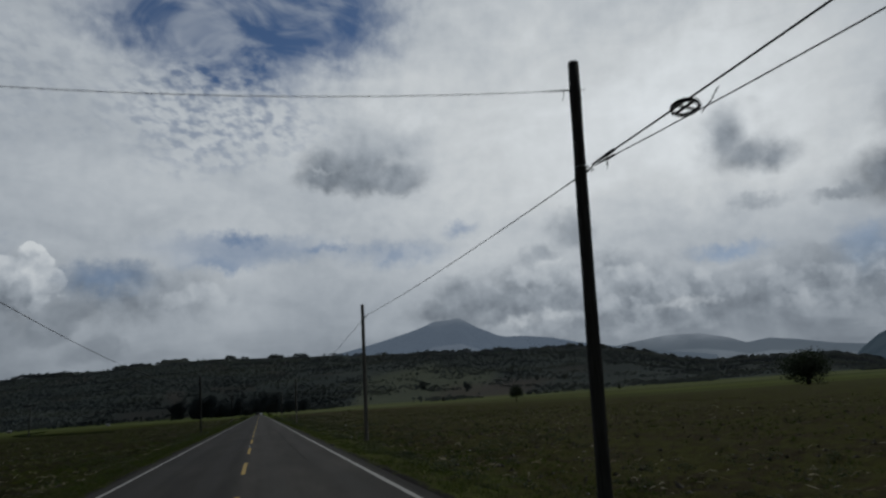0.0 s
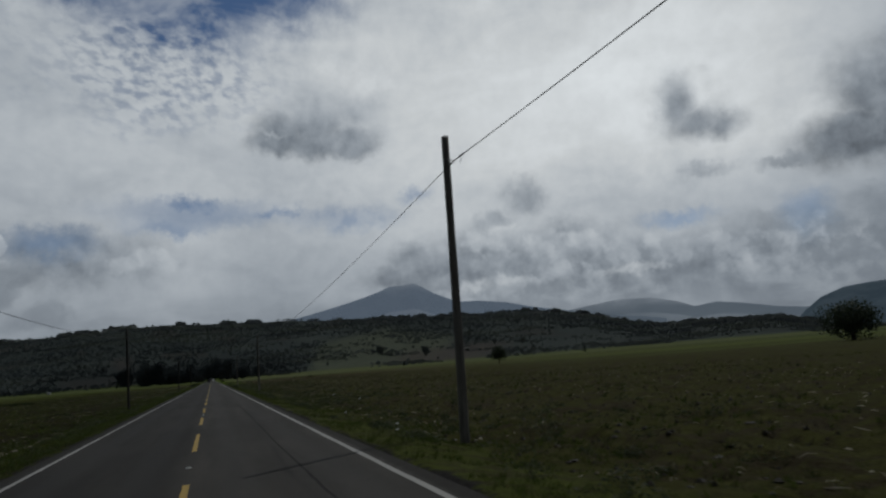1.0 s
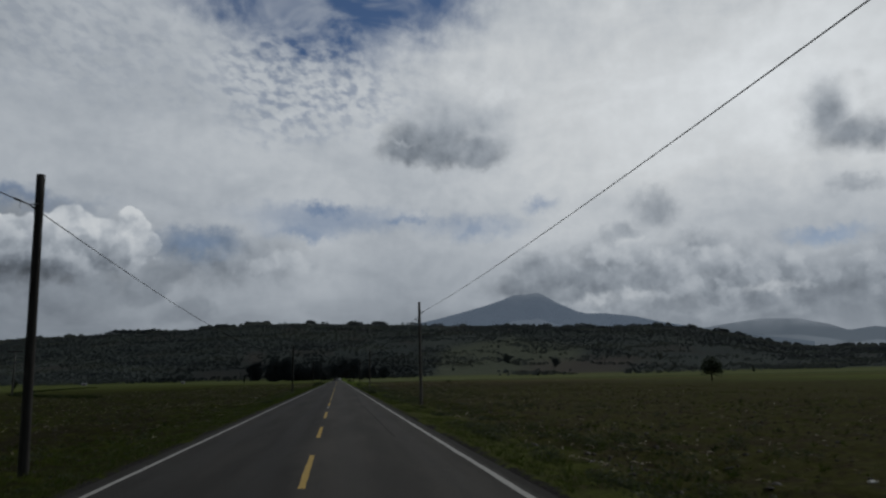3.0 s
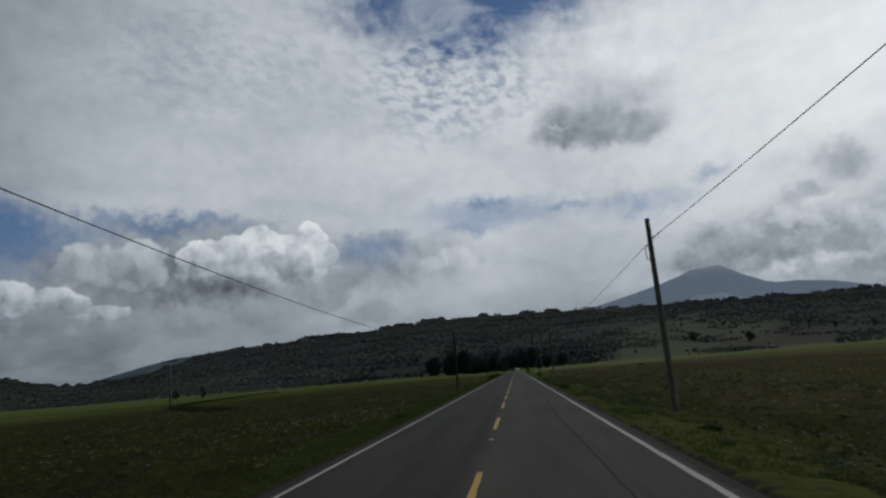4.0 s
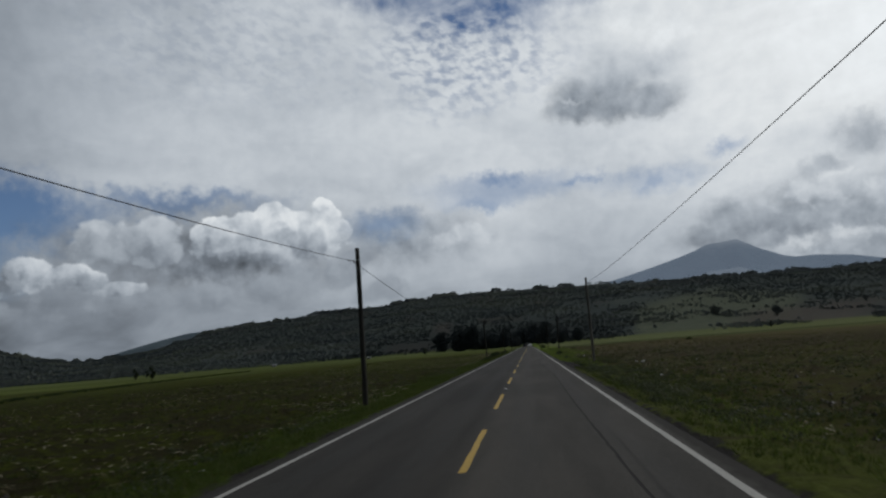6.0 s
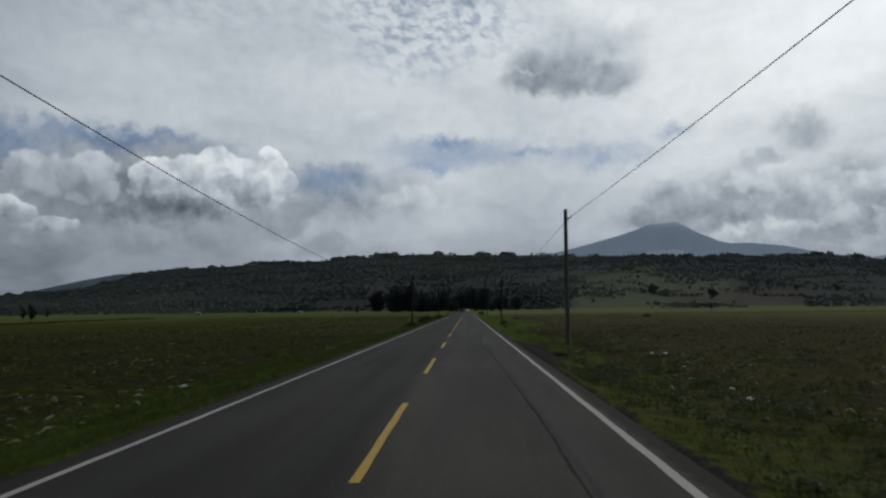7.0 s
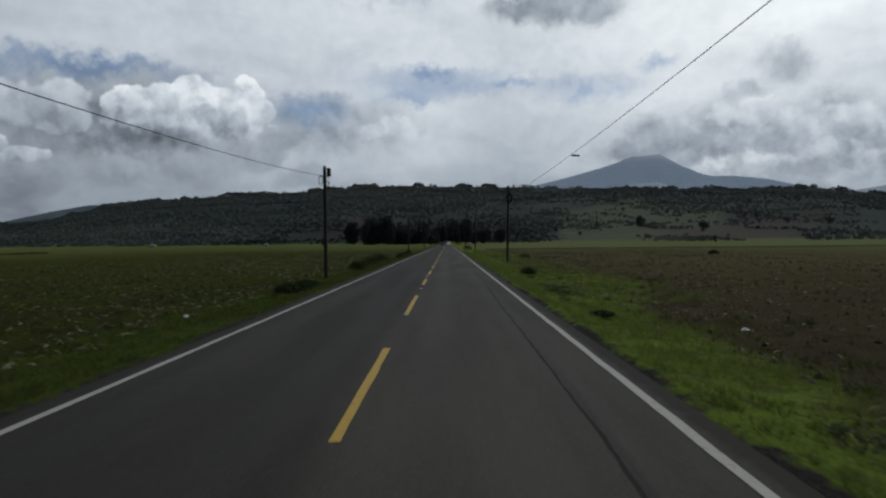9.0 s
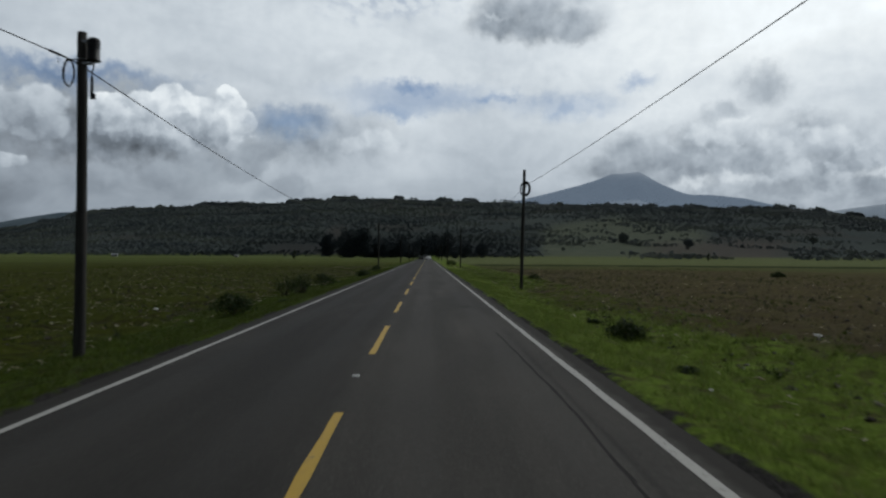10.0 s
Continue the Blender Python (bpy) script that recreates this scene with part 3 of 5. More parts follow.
# one timber toned twice: dark for backlit poles, light for poles in the sun
ASPHALT, GROUND, BACKLIT_WOOD, LIT_WOOD = mat_asphalt(), mat_ground(), mat_wood("backlit_pole_wood", 0.62), mat_wood("lit_pole_wood", 2.2)
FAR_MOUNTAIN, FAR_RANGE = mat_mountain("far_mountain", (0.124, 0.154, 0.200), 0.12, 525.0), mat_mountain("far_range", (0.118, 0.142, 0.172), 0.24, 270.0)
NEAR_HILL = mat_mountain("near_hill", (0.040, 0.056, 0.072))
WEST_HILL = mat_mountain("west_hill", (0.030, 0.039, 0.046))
WHITE_PAINT = mat_paint("white_road_paint", (0.36, 0.345, 0.31), 0.9)
YELLOW_PAINT = mat_paint("yellow_road_paint", (0.46, 0.285, 0.009), 0.85)
TAR = mat_plain("tar", (0.027, 0.025, 0.023), 0.95, 0.0, 0.3, 30)
TAR.node_tree.nodes["Principled BSDF"].inputs["Specular IOR Level"].default_value = 0.1
STUD = mat_plain("stud_plastic", (0.55, 0.55, 0.52), 0.4)
CABLE = mat_plain("black_cable", (0.014, 0.014, 0.015), 0.55)
BLACK_PLASTIC = mat_plain("black_plastic", (0.014, 0.014, 0.015), 0.45)
STEEL = mat_plain("galvanised_steel", (0.32, 0.33, 0.34), 0.45, 0.9)
BARK = mat_plain("bark", (0.050, 0.040, 0.030), 0.95, 0.0, 0.5, 6)
CONCRETE = mat_plain("weathered_concrete", (0.17, 0.165, 0.155), 0.9, 0.0, 0.3, 5)
LITTER_WHITE = mat_plain("litter_white", (0.70, 0.70, 0.68), 0.6, 0.0, 0.2, 25)
GRASS = mat_leaf("verge_grass", (0.098, 0.142, 0.024), (0.225, 0.288, 0.064), (0.21, 0.19, 0.08))
DULL_GRASS = mat_leaf("dull_grass", (0.046, 0.070, 0.010), (0.108, 0.140, 0.025), (0.14, 0.12, 0.05))
WEED = mat_leaf("field_weeds", (0.036, 0.058, 0.008), (0.095, 0.125, 0.022), (0.16, 0.13, 0.06))
STRAW = mat_leaf("dry_stalks", (0.18, 0.15, 0.080), (0.52, 0.47, 0.34))
HAZED_FOREST = mat_hazed_forest()
TREE_LEAF = mat_leaf("tree_foliage", (0.030, 0.042, 0.027), (0.068, 0.086, 0.050))
BUSH_LEAF = mat_leaf("bush_foliage", (0.014, 0.027, 0.007), (0.046, 0.072, 0.018), (0.09, 0.08, 0.035))
CLOD = mat_leaf("soil_clods", (0.018, 0.014, 0.008), (0.048, 0.037, 0.021), None, 0.6, 0.0)


# ---------------------------------------------------------------- mesh helpers
def mesh_from(name, verts, faces, mat, smooth=False):
    """A mesh from arrays of corners and of faces with the same number of corners each."""
    verts, faces = np.asarray(verts, np.float32), np.asarray(faces, np.int32)
    me = bpy.data.meshes.new(name)
    k = faces.shape[1]
    me.vertices.add(len(verts))
    me.vertices.foreach_set("co", verts.ravel())
    me.loops.add(faces.size)
    me.loops.foreach_set("vertex_index", faces.ravel())
    me.polygons.add(len(faces))
    me.polygons.foreach_set("loop_start", np.arange(0, faces.size, k, dtype=np.int32))
    me.polygons.foreach_set("loop_total", np.full(len(faces), k, np.int32))
    me.polygons.foreach_set("use_smooth", np.full(len(faces), smooth, bool))
    me.materials.append(mat)
    me.update(calc_edges=True)
    return me


def part(name, bm, mat, parent=None, label=""):
    """Links a bmesh as one mesh object, under a thing or a part."""
    me = bpy.data.meshes.new(name)
    bm.to_mesh(me)
    bm.free()
    me.materials.append(mat)
    ob = new(name, me)
    ob.parent = parent
    if label:
        tagged(ob, label)
    return ob


def thing(name, label, category, group="", m=None):
    ob = tagged(new(name), label, category, group)
    ob.empty_display_size = 0.2
    if m:
        ob.matrix_basis = m
    return ob


def tube(bm, pts, radii, sides=8, cap=True):
    """A tube along points, with a radius at each."""
    pts = [Vector(p) for p in pts]
    rings = []
    for i, p in enumerate(pts):
        d = (pts[min(i + 1, len(pts) - 1)] - pts[max(i - 1, 0)]).normalized()
        a = d.orthogonal().normalized() if abs(d.z) < 0.9 else Vector((1, 0, 0)).cross(d).normalized()
        b = d.cross(a)
        r = radii[i] if isinstance(radii, (list, tuple)) else radii
        rings.append([bm.verts.new(p + (a * math.cos(q) + b * math.sin(q)) * r) for q in (2 * math.pi * j / sides for j in range(sides))])
    for r0, r1 in zip(rings, rings[1:]):
        for j in range(sides):
            f = bm.faces.new((r0[j], r0[(j + 1) % sides], r1[(j + 1) % sides], r1[j]))
            f.smooth = True
    if cap:
        bm.faces.new(list(reversed(rings[0])))
        bm.faces.new(rings[-1])
    return bm


def box(bm, cx, cy, cz, sx, sy, sz, bev=0.0, m=None):
    r = bmesh.ops.create_cube(bm, size=1.0, matrix=(m or Matrix()) @ Matrix.Translation((cx, cy, cz)) @ Matrix.Diagonal((sx, sy, sz, 1)))
    if bev:
        es = list({e for v in r["verts"] for e in v.link_edges})
        bmesh.ops.bevel(bm, geom=es, offset=bev, segments=2, affect="EDGES", profile=0.5)
    return bm


def lattice(ix, iy, seed):
    h = (ix * 374761393 + iy * 668265263 + seed * 974711) & 0x7FFFFFFF
    h = ((h ^ (h >> 13)) * 1274126177) & 0x7FFFFFFF
    return ((h ^ (h >> 16)) & 0xFFFF) / 65535.0


def vnoise(x, y, seed=0):
    """Smooth value noise, 0 to 1, on arrays."""
    x, y = np.asarray(x, float), np.asarray(y, float)
    ix, iy = np.floor(x).astype(np.int64), np.floor(y).astype(np.int64)
    fx, fy = x - ix, y - iy
    fx, fy = fx * fx * (3 - 2 * fx), fy * fy * (3 - 2 * fy)
    a, b = lattice(ix, iy, seed), lattice(ix + 1, iy, seed)
    c, d = lattice(ix, iy + 1, seed), lattice(ix + 1, iy + 1, seed)
    return (a * (1 - fx) + b * fx) * (1 - fy) + (c * (1 - fx) + d * fx) * fy


def fbm(x, y, seed=0, n=4):
    out, amp, tot = 0.0, 1.0, 0.0
    for k in range(n):
        out, tot = out + amp * vnoise(np.asarray(x) * 2 ** k, np.asarray(y) * 2 ** k, seed + k), tot + amp
        amp *= 0.5
    return out / tot


def step(x, a, b):
    t = np.clip((np.asarray(x, float) - a) / (b - a), 0, 1)
    return t * t * (3 - 2 * t)


# ---------------------------------------------------------------- ground: plain, verges and the wooded ridge, one sheet
def crest(az):
    """Height of the ridge's crest above the plain, in degrees as seen from the road, by direction."""
    line = np.interp(az, [-80, -60, -46, -40.7, -39.1, -37.4, -34.5, -32.9, -30.2, -28, -26.2, -24.6, -22.8, -19.6, -16.5, -14.8, -10.8, -7.1, -3.3, 0.8, 5, 9.7, 14, 18.5, 20.7, 23, 25.2, 27.5, 29.3, 31.4, 33.7, 36.6, 40, 43.8, 45.6, 47.3, 48.5],
                     [0.5, 3.0, 3.4, 2.98, 2.72, 2.07, 1.45, 1.26, 1.5, 1.8, 2.3, 2.75, 2.98, 3.4, 3.65, 3.72, 3.95, 4.27, 4.47, 4.36, 4.29, 4.08, 3.92, 3.77, 3.72, 3.6, 3.6, 3.43, 3.1, 2.65, 1.95, 1.58, 1.53, 1.5, 1.1, 0.5, 0.1])
    return line + 0.12 * (fbm(az * 0.7 + 50, az * 0, 87, 3) - 0.5)


CREST = 2800.0      # distance of the crest line


def ridge_foot(az):
    return 760.0 + 60 * (fbm(az * 0.12 + 40, az * 0 + 3, 5) - 0.5) + 160 * step(az, -8, -30)


def ridge(x, y):
    x, y = np.asarray(x, float), np.asarray(y, float)
    az, r = np.degrees(np.arctan2(x, y - 150.0)), np.hypot(x, y - 150.0)
    foot = ridge_foot(az)
    t = (r - foot) / (CREST - foot)
    rise = np.where(t < 1, np.clip(t, 0, 1) ** 1.42, np.maximum(1 - 0.25 * (t - 1), 0.3))
    h = np.tan(np.radians(np.maximum(crest(az), 0.05))) * CREST * rise
    h = h * (1.0 + 0.2 * (fbm(x / 300.0, y / 300.0, 21) - 0.35) * (1 - step(t, 0.8, 1.0)))
    ahead = step(np.degrees(np.arctan2(y - 150.0, np.abs(x))), 8, 20)
    return np.where(t > 0, h, 0.0) * ahead


def ground_z(x, y):
    x, y = np.asarray(x, float), np.asarray(y, float)
    ax = np.abs(x)
    z = np.interp(ax, [0, 3.32, 3.42, 4.1, 5.6, 7.0], [-0.10, -0.10, -0.02, -0.09, -0.32, -0.35])
    near = step(ax, 3.5, 4.6) * (1 - step(ax, 45, 90))
    wild = (fbm(x * 1.1, y * 1.1, 3) - 0.5) * 0.16 + (fbm(x * 0.21, y * 0.21, 9, 3) - 0.5) * 0.22
    rows = np.sin((x + 0.35 * (fbm(x * 0 + 1, y * 0.06, 8) - 0.5)) * 2 * math.pi / 0.95) * 0.055 * step(ax, 7.0, 9.0)
    clods = (vnoise(x * 3.1, y * 3.1, 12) - 0.5) * 0.11 * step(ax, 5.5, 7.5)
    wild = wild + (fbm(x * 0.9 + 7, y * 0.7, 14, 3) - 0.5) * 0.28 * step(ax, 4.0, 4.8) * (1 - step(ax, 9.0, 11.0))
    return z + near * (wild + rows * (0.35 + fbm(x * 0.1, y * 0.05, 31)) + clods) + ridge(x, y)


def spread(near, far, first, n):
    """Distances from near to far that grow evenly from a first step."""
    t = np.linspace(0, 1, n + 1)[1:]
    k = math.log((far - near) / first) / 1.0
    return near + (far - near) * (np.exp(k * t) - 1) / (math.exp(k) - 1)


half = np.concatenate([np.arange(3.32, 9.0, 0.19), np.arange(9.0, 32.0, 0.4), spread(32.0, 4600.0, 9.0, 95)])
gx = np.concatenate([-half[::-1], [-1.6, 0.0, 1.6], half])
gy = np.concatenate([-spread(-58.0, 4600.0, 25.0, 26)[::-1], np.arange(58.0, 430.0, 0.36), spread(430.0, 4600.0, 9.0, 150)])
GX, GY = np.meshgrid(gx, gy)
GZ = ground_z(GX, GY)
nx, ny = len(gx), len(gy)
idx = np.arange(nx * ny).reshape(ny, nx)
quads = np.stack([idx[:-1, :-1], idx[:-1, 1:], idx[1:, 1:], idx[1:, :-1]], -1).reshape(-1, 4)
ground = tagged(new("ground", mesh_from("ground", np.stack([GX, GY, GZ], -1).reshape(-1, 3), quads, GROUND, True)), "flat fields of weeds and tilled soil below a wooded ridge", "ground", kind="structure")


# the mountain and the far range, set near and scaled to fit the camera's view
def massif(name, label, az0, az1, height, radius, seed, mat):
    az = np.linspace(az0, az1, 150)
    rr = np.linspace(radius - 520, radius + 160, 26)
    A, Rr = np.meshgrid(az, rr)
    h = np.tan(np.radians(np.maximum(height(A), 0.0))) * radius
    t = np.clip((Rr - (radius - 520)) / 520, 0, 1.25)
    z = h * np.where(t < 1, t ** 0.8, 1 - (t - 1) * 1.2) * (1 + 0.14 * (fbm(A * 1.1, Rr / 160.0, seed) - 0.5) * (1 - step(t, 0.6, 0.95))) - 4
    x, y = Rr * np.sin(np.radians(A)), 150 + Rr * np.cos(np.radians(A))
    i = np.arange(A.size).reshape(A.shape)
    q = np.stack([i[:-1, :-1], i[:-1, 1:], i[1:, 1:], i[1:, :-1]], -1).reshape(-1, 4)
    return tagged(new(name, mesh_from(name, np.stack([x, y, z], -1).reshape(-1, 3), q, mat, True)), label, "mountain", kind="structure")


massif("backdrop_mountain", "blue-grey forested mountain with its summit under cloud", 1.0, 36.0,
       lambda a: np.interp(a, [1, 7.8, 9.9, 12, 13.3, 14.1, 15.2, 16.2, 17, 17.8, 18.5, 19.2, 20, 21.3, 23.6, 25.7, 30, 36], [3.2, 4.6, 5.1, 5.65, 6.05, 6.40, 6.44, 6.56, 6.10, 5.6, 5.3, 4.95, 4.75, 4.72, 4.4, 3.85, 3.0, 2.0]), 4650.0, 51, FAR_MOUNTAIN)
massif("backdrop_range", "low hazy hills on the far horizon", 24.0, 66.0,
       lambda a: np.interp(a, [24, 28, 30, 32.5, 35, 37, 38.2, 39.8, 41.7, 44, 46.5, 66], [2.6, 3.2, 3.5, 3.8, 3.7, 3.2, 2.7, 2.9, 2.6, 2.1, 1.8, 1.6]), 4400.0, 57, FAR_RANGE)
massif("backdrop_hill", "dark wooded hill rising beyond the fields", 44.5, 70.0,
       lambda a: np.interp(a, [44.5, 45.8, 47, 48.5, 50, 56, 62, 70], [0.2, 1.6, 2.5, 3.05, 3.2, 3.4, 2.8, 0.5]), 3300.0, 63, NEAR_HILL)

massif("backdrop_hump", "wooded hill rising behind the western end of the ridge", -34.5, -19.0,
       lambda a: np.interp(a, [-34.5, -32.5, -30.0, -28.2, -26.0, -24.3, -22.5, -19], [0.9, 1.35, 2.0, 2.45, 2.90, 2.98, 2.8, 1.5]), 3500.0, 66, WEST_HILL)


def on_slope(course, rise):
    """The point of the ridge seen in that direction and at that height above level, both in degrees, from the road at y = 304."""
    d = np.linspace(420.0, 2700.0, 700)
    x, y = d * math.sin(radians(course)), 304 + d * math.cos(radians(course))
    e = np.degrees(np.arctan2(ground_z(x, y) - 1.6, d))
    k = int(np.argmax(e >= rise)) if (e >= rise).any() else len(d) - 1
    return float(x[k]), float(y[k])


# ---------------------------------------------------------------- the road
ROAD_END = 935.0
bm = bmesh.new()
ys = list(np.arange(-240.0, 430.0, 5.0)) + list(np.arange(430.0, ROAD_END + 1, 25.0))
cols = [(-3.36, -0.11), (-3.30, -0.012), (-1.65, -0.004), (0.0, 0.0), (1.65, -0.004), (3.30, -0.012), (3.36, -0.11)]
prev = None
for y in ys:
    wob = 0.03 * math.sin(y * 0.7) + 0.02 * math.sin(y * 1.9)
    row = [bm.verts.new((x + (math.copysign(wob, x) if abs(x) > 3.2 else 0), y, z + max(0.0, float(ridge(0.0, y))))) for x, z in cols]
    if prev:
        for k in range(len(cols) - 1):
            bm.faces.new((prev[k], prev[k + 1], row[k + 1], row[k]))
    prev = row
road = tagged(part("road", bm, ASPHALT), "straight two-lane asphalt road, dark grey and worn", "road", kind="structure")


def strip_mesh(name, x, y0, y1, w, mat, z=0.006, seed=0, ragged=0.008, n=None):
    """A painted strip on the road, with slightly uneven edges."""
    rnd = random.Random(seed)
    bm = bmesh.new()
    n = n or max(2, int((y1 - y0) / 0.5))
    prev = None
    for i in range(n + 1):
        y = y0 + (y1 - y0) * i / n
        zz = z - 0.012 * min(1.0, abs(x) / 3.3)
        a = bm.verts.new((x - w / 2 + rnd.uniform(-ragged, ragged), y, zz))
        b = bm.verts.new((x + w / 2 + rnd.uniform(-ragged, ragged), y, zz))
        if prev:
            bm.faces.new((prev[0], prev[1], b, a))
        prev = (a, b)
    return part(name, bm, mat, road)


strip_mesh("edge_line", -2.976, -240.0, 860.0, 0.095, WHITE_PAINT, seed=1, n=1400)
strip_mesh("edge_line", 2.969, -240.0, 860.0, 0.108, WHITE_PAINT, seed=2, n=1400)
# centre dashes, unevenly spaced, placed to fit the camera's view
dash_at = [92.4, 102.3, 112.4, 122.3, 132.1, 142.8, 151.4, 160.3, 169.7, 183.0, 193.3, 201.9, 210.2, 219.4, 228.4, 239.8, 250.8, 262.3, 274.5, 285.8, 296.2, 307.0, 315.5, 324.1]
dash_long = [4.6, 4.8, 5.3, 4.8, 5.2, 4.4, 4.5, 4.3, 5.3, 4.7, 4.6, 4.8, 4.8, 4.6, 5.3, 5.5, 5.3, 4.9, 5.7, 5.1, 5.3, 4.2, 4.7, 4.5]
dash_at = [dash_at[0] - 10 * k for k in range(9, 0, -1)] + dash_at + [333.4 + 9.7 * k for k in range(34)]
dash_long = [4.8] * 9 + dash_long + [4.8] * 34
for k, (y, l) in enumerate(zip(dash_at, dash_long)):
    strip_mesh("dash", 0.0, y, y + l, 0.104, YELLOW_PAINT, seed=10 + k, n=10)


def seam(pts, w, seed):
    """A crack in the asphalt, sealed with a band of tar."""
    rnd = random.Random(seed)
    bm = bmesh.new()
    prev = None
    for (x0, y0), (x1, y1) in zip(pts, pts[1:]):
        n = max(2, int(math.hypot(x1 - x0, y1 - y0) / 0.4))
        d = Vector((x1 - x0, y1 - y0)).normalized()
        for i in range(n + 1):
            t = i / n
            c = Vector((x0 + (x1 - x0) * t, y0 + (y1 - y0) * t)) + Vector((-d.y, d.x)) * rnd.uniform(-0.012, 0.012)
            ww = w * rnd.uniform(0.7, 1.3)
            a, b = c - Vector((-d.y, d.x)) * ww / 2, c + Vector((-d.y, d.x)) * ww / 2
            row = (bm.verts.new((a.x, a.y, 0.002 - 0.012 * abs(a.x) / 3.3)), bm.verts.new((b.x, b.y, 0.002 - 0.012 * abs(b.x) / 3.3)))
            if prev:
                bm.faces.new((prev[0], prev[1], row[1], row[0]))
            prev = row
    return part("tar_seam", bm, TAR, road)


seam([(1.85, 96), (1.78, 112), (1.82, 128), (1.78, 140)], 0.045, 1)
seam([(2.0, 160), (1.95, 176), (1.88, 186), (1.95, 192), (2.08, 199), (2.05, 215), (2.0, 228), (2.06, 240), (2.08, 244), (2.0, 250), (1.93, 255), (1.9, 258), (1.73, 262.2), (1.64, 265), (1.66, 267), (1.82, 271.6), (2.0, 277.5), (2.2, 285.5),
      (2.25, 290.6), (2.28, 297), (2.4, 309), (2.45, 312), (2.38, 319)], 0.040, 2)
seam([(2.53, 262.6), (2.66, 266.2)], 0.03, 3)
seam([(1.95, 326.4), (2.3, 326.7)], 0.30, 6)
seam([(2.35, 308.0), (2.75, 308.2)], 0.26, 7)
seam([(-1.6, 190.1), (-1.0, 190.3)], 0.22, 8)

# ---------------------------------------------------------------- reflective studs between the dashes
bm = bmesh.new()
box(bm, 0, 0, 0.010, 0.11, 0.10, 0.020)
for v in bm.verts:
    if v.co.z > 0.01:
        v.co.x *= 0.72
        v.co.y *= 0.6
bmesh.ops.bevel(bm, geom=list(bm.edges), offset=0.003, segments=1, affect="EDGES")
stud = tagged(part("road_stud", bm, STUD), "small off-white reflective stud on the centre line", "road stud", "centre line studs")
stud.matrix_basis = pose(-0.03, 109.3, 0.001)
for k, (x, y) in enumerate([(0.0, 199.3), (-0.04, 216.5), (0.02, 264.3), (0.0, 295.9), (0.0, 304.7), (-0.05, 313.4), (0.0, 129.6), (0.0, 180.2), (0.0, 236.6)]):
    copy_thing(stud, pose(x, y, 0.001, 0, 0, 3 * (k % 3) - 3))


# ---------------------------------------------------------------- poles and cables
def utility_pole(x, y, height, label, group, lean=(0.0, 0.0), r0=0.115, r1=0.088, sunk=0.6, seed=0, hook=0.7, side=1, wood=None):
    """A round timber pole: shaft, iron band and cable hook."""
    rnd = random.Random(seed)
    base = float(ground_z(x, y))
    t = thing("utility_pole", label, "utility pole", group, Matrix.Translation((x, y, base)))
    bm = bmesh.new()
    n = 12
    pts, rad = [], []
    for i in range(n + 1):
        k = i / n
        z = -sunk + (height + sunk) * k
        pts.append((lean[0] * max(z, 0) / height + 0.018 * math.sin(3.1 * k + seed), lean[1] * max(z, 0) / height + 0.015 * math.sin(2.3 * k + 2 * seed), z))
        rad.append(r0 + (r1 - r0) * k + rnd.uniform(-0.004, 0.004))
    tube(bm, pts, rad, 14)
    part("shaft", bm, wood or BACKLIT_WOOD, t)
    hz = height - hook
    cx, cy = lean[0] * hz / height, lean[1] * hz / height
    bm = bmesh.new()
    ring = [(cx + (r1 + 0.012) * math.cos(a), cy + (r1 + 0.012) * math.sin(a), hz) for a in np.linspace(0, 2 * math.pi, 17)]
    tube(bm, ring, 0.012, 6, False)
    part("band", bm, STEEL, t)
    bm = bmesh.new()
    tube(bm, [(cx + side * r1, cy, hz), (cx + side * (r1 + 0.09), cy, hz + 0.01), (cx + side * (r1 + 0.12), cy, hz - 0.04), (cx + side * (r1 + 0.08), cy, hz - 0.06)], 0.011, 6)
    part("cable_hook", bm, STEEL, t)
    return t, Vector((x + cx + side * (r1 + 0.10), y + cy, base + hz))


def cable(a, b, sag, r=0.011, label="thin black communication cable sagging between two poles", n=28):
    a, b = Vector(a), Vector(b)
    bm = bmesh.new()
    def at(t):
        return a.lerp(b, t) - Vector((0, 0, 4 * sag * t * (1 - t)))
    tube(bm, [at(i / n) for i in range(n + 1)], r, 6)
    ob = tagged(part("overhead_cable", bm, CABLE), label, "cable", "overhead cables")
    # wound grips that hold the cable near each pole, with a loose tail
    span = (b - a).length
    for t0, t1 in ((0.15 / span, 0.75 / span), (1 - 0.75 / span, 1 - 0.15 / span)):
        g = bmesh.new()
        tube(g, [at(t0), at((t0 * 2 + t1) / 3), at(t1)], [r * 2.0, r * 2.3, r * 1.3], 6)
        e = at(t0 * 0.6 + t1 * 0.4)
        tube(g, [e, e + Vector((0.02, 0.03, -0.07)), e + Vector((0.0, 0.05, -0.15))], 0.006, 5)
        part("cable_grip", g, BLACK_PLASTIC, ob)
    return ob


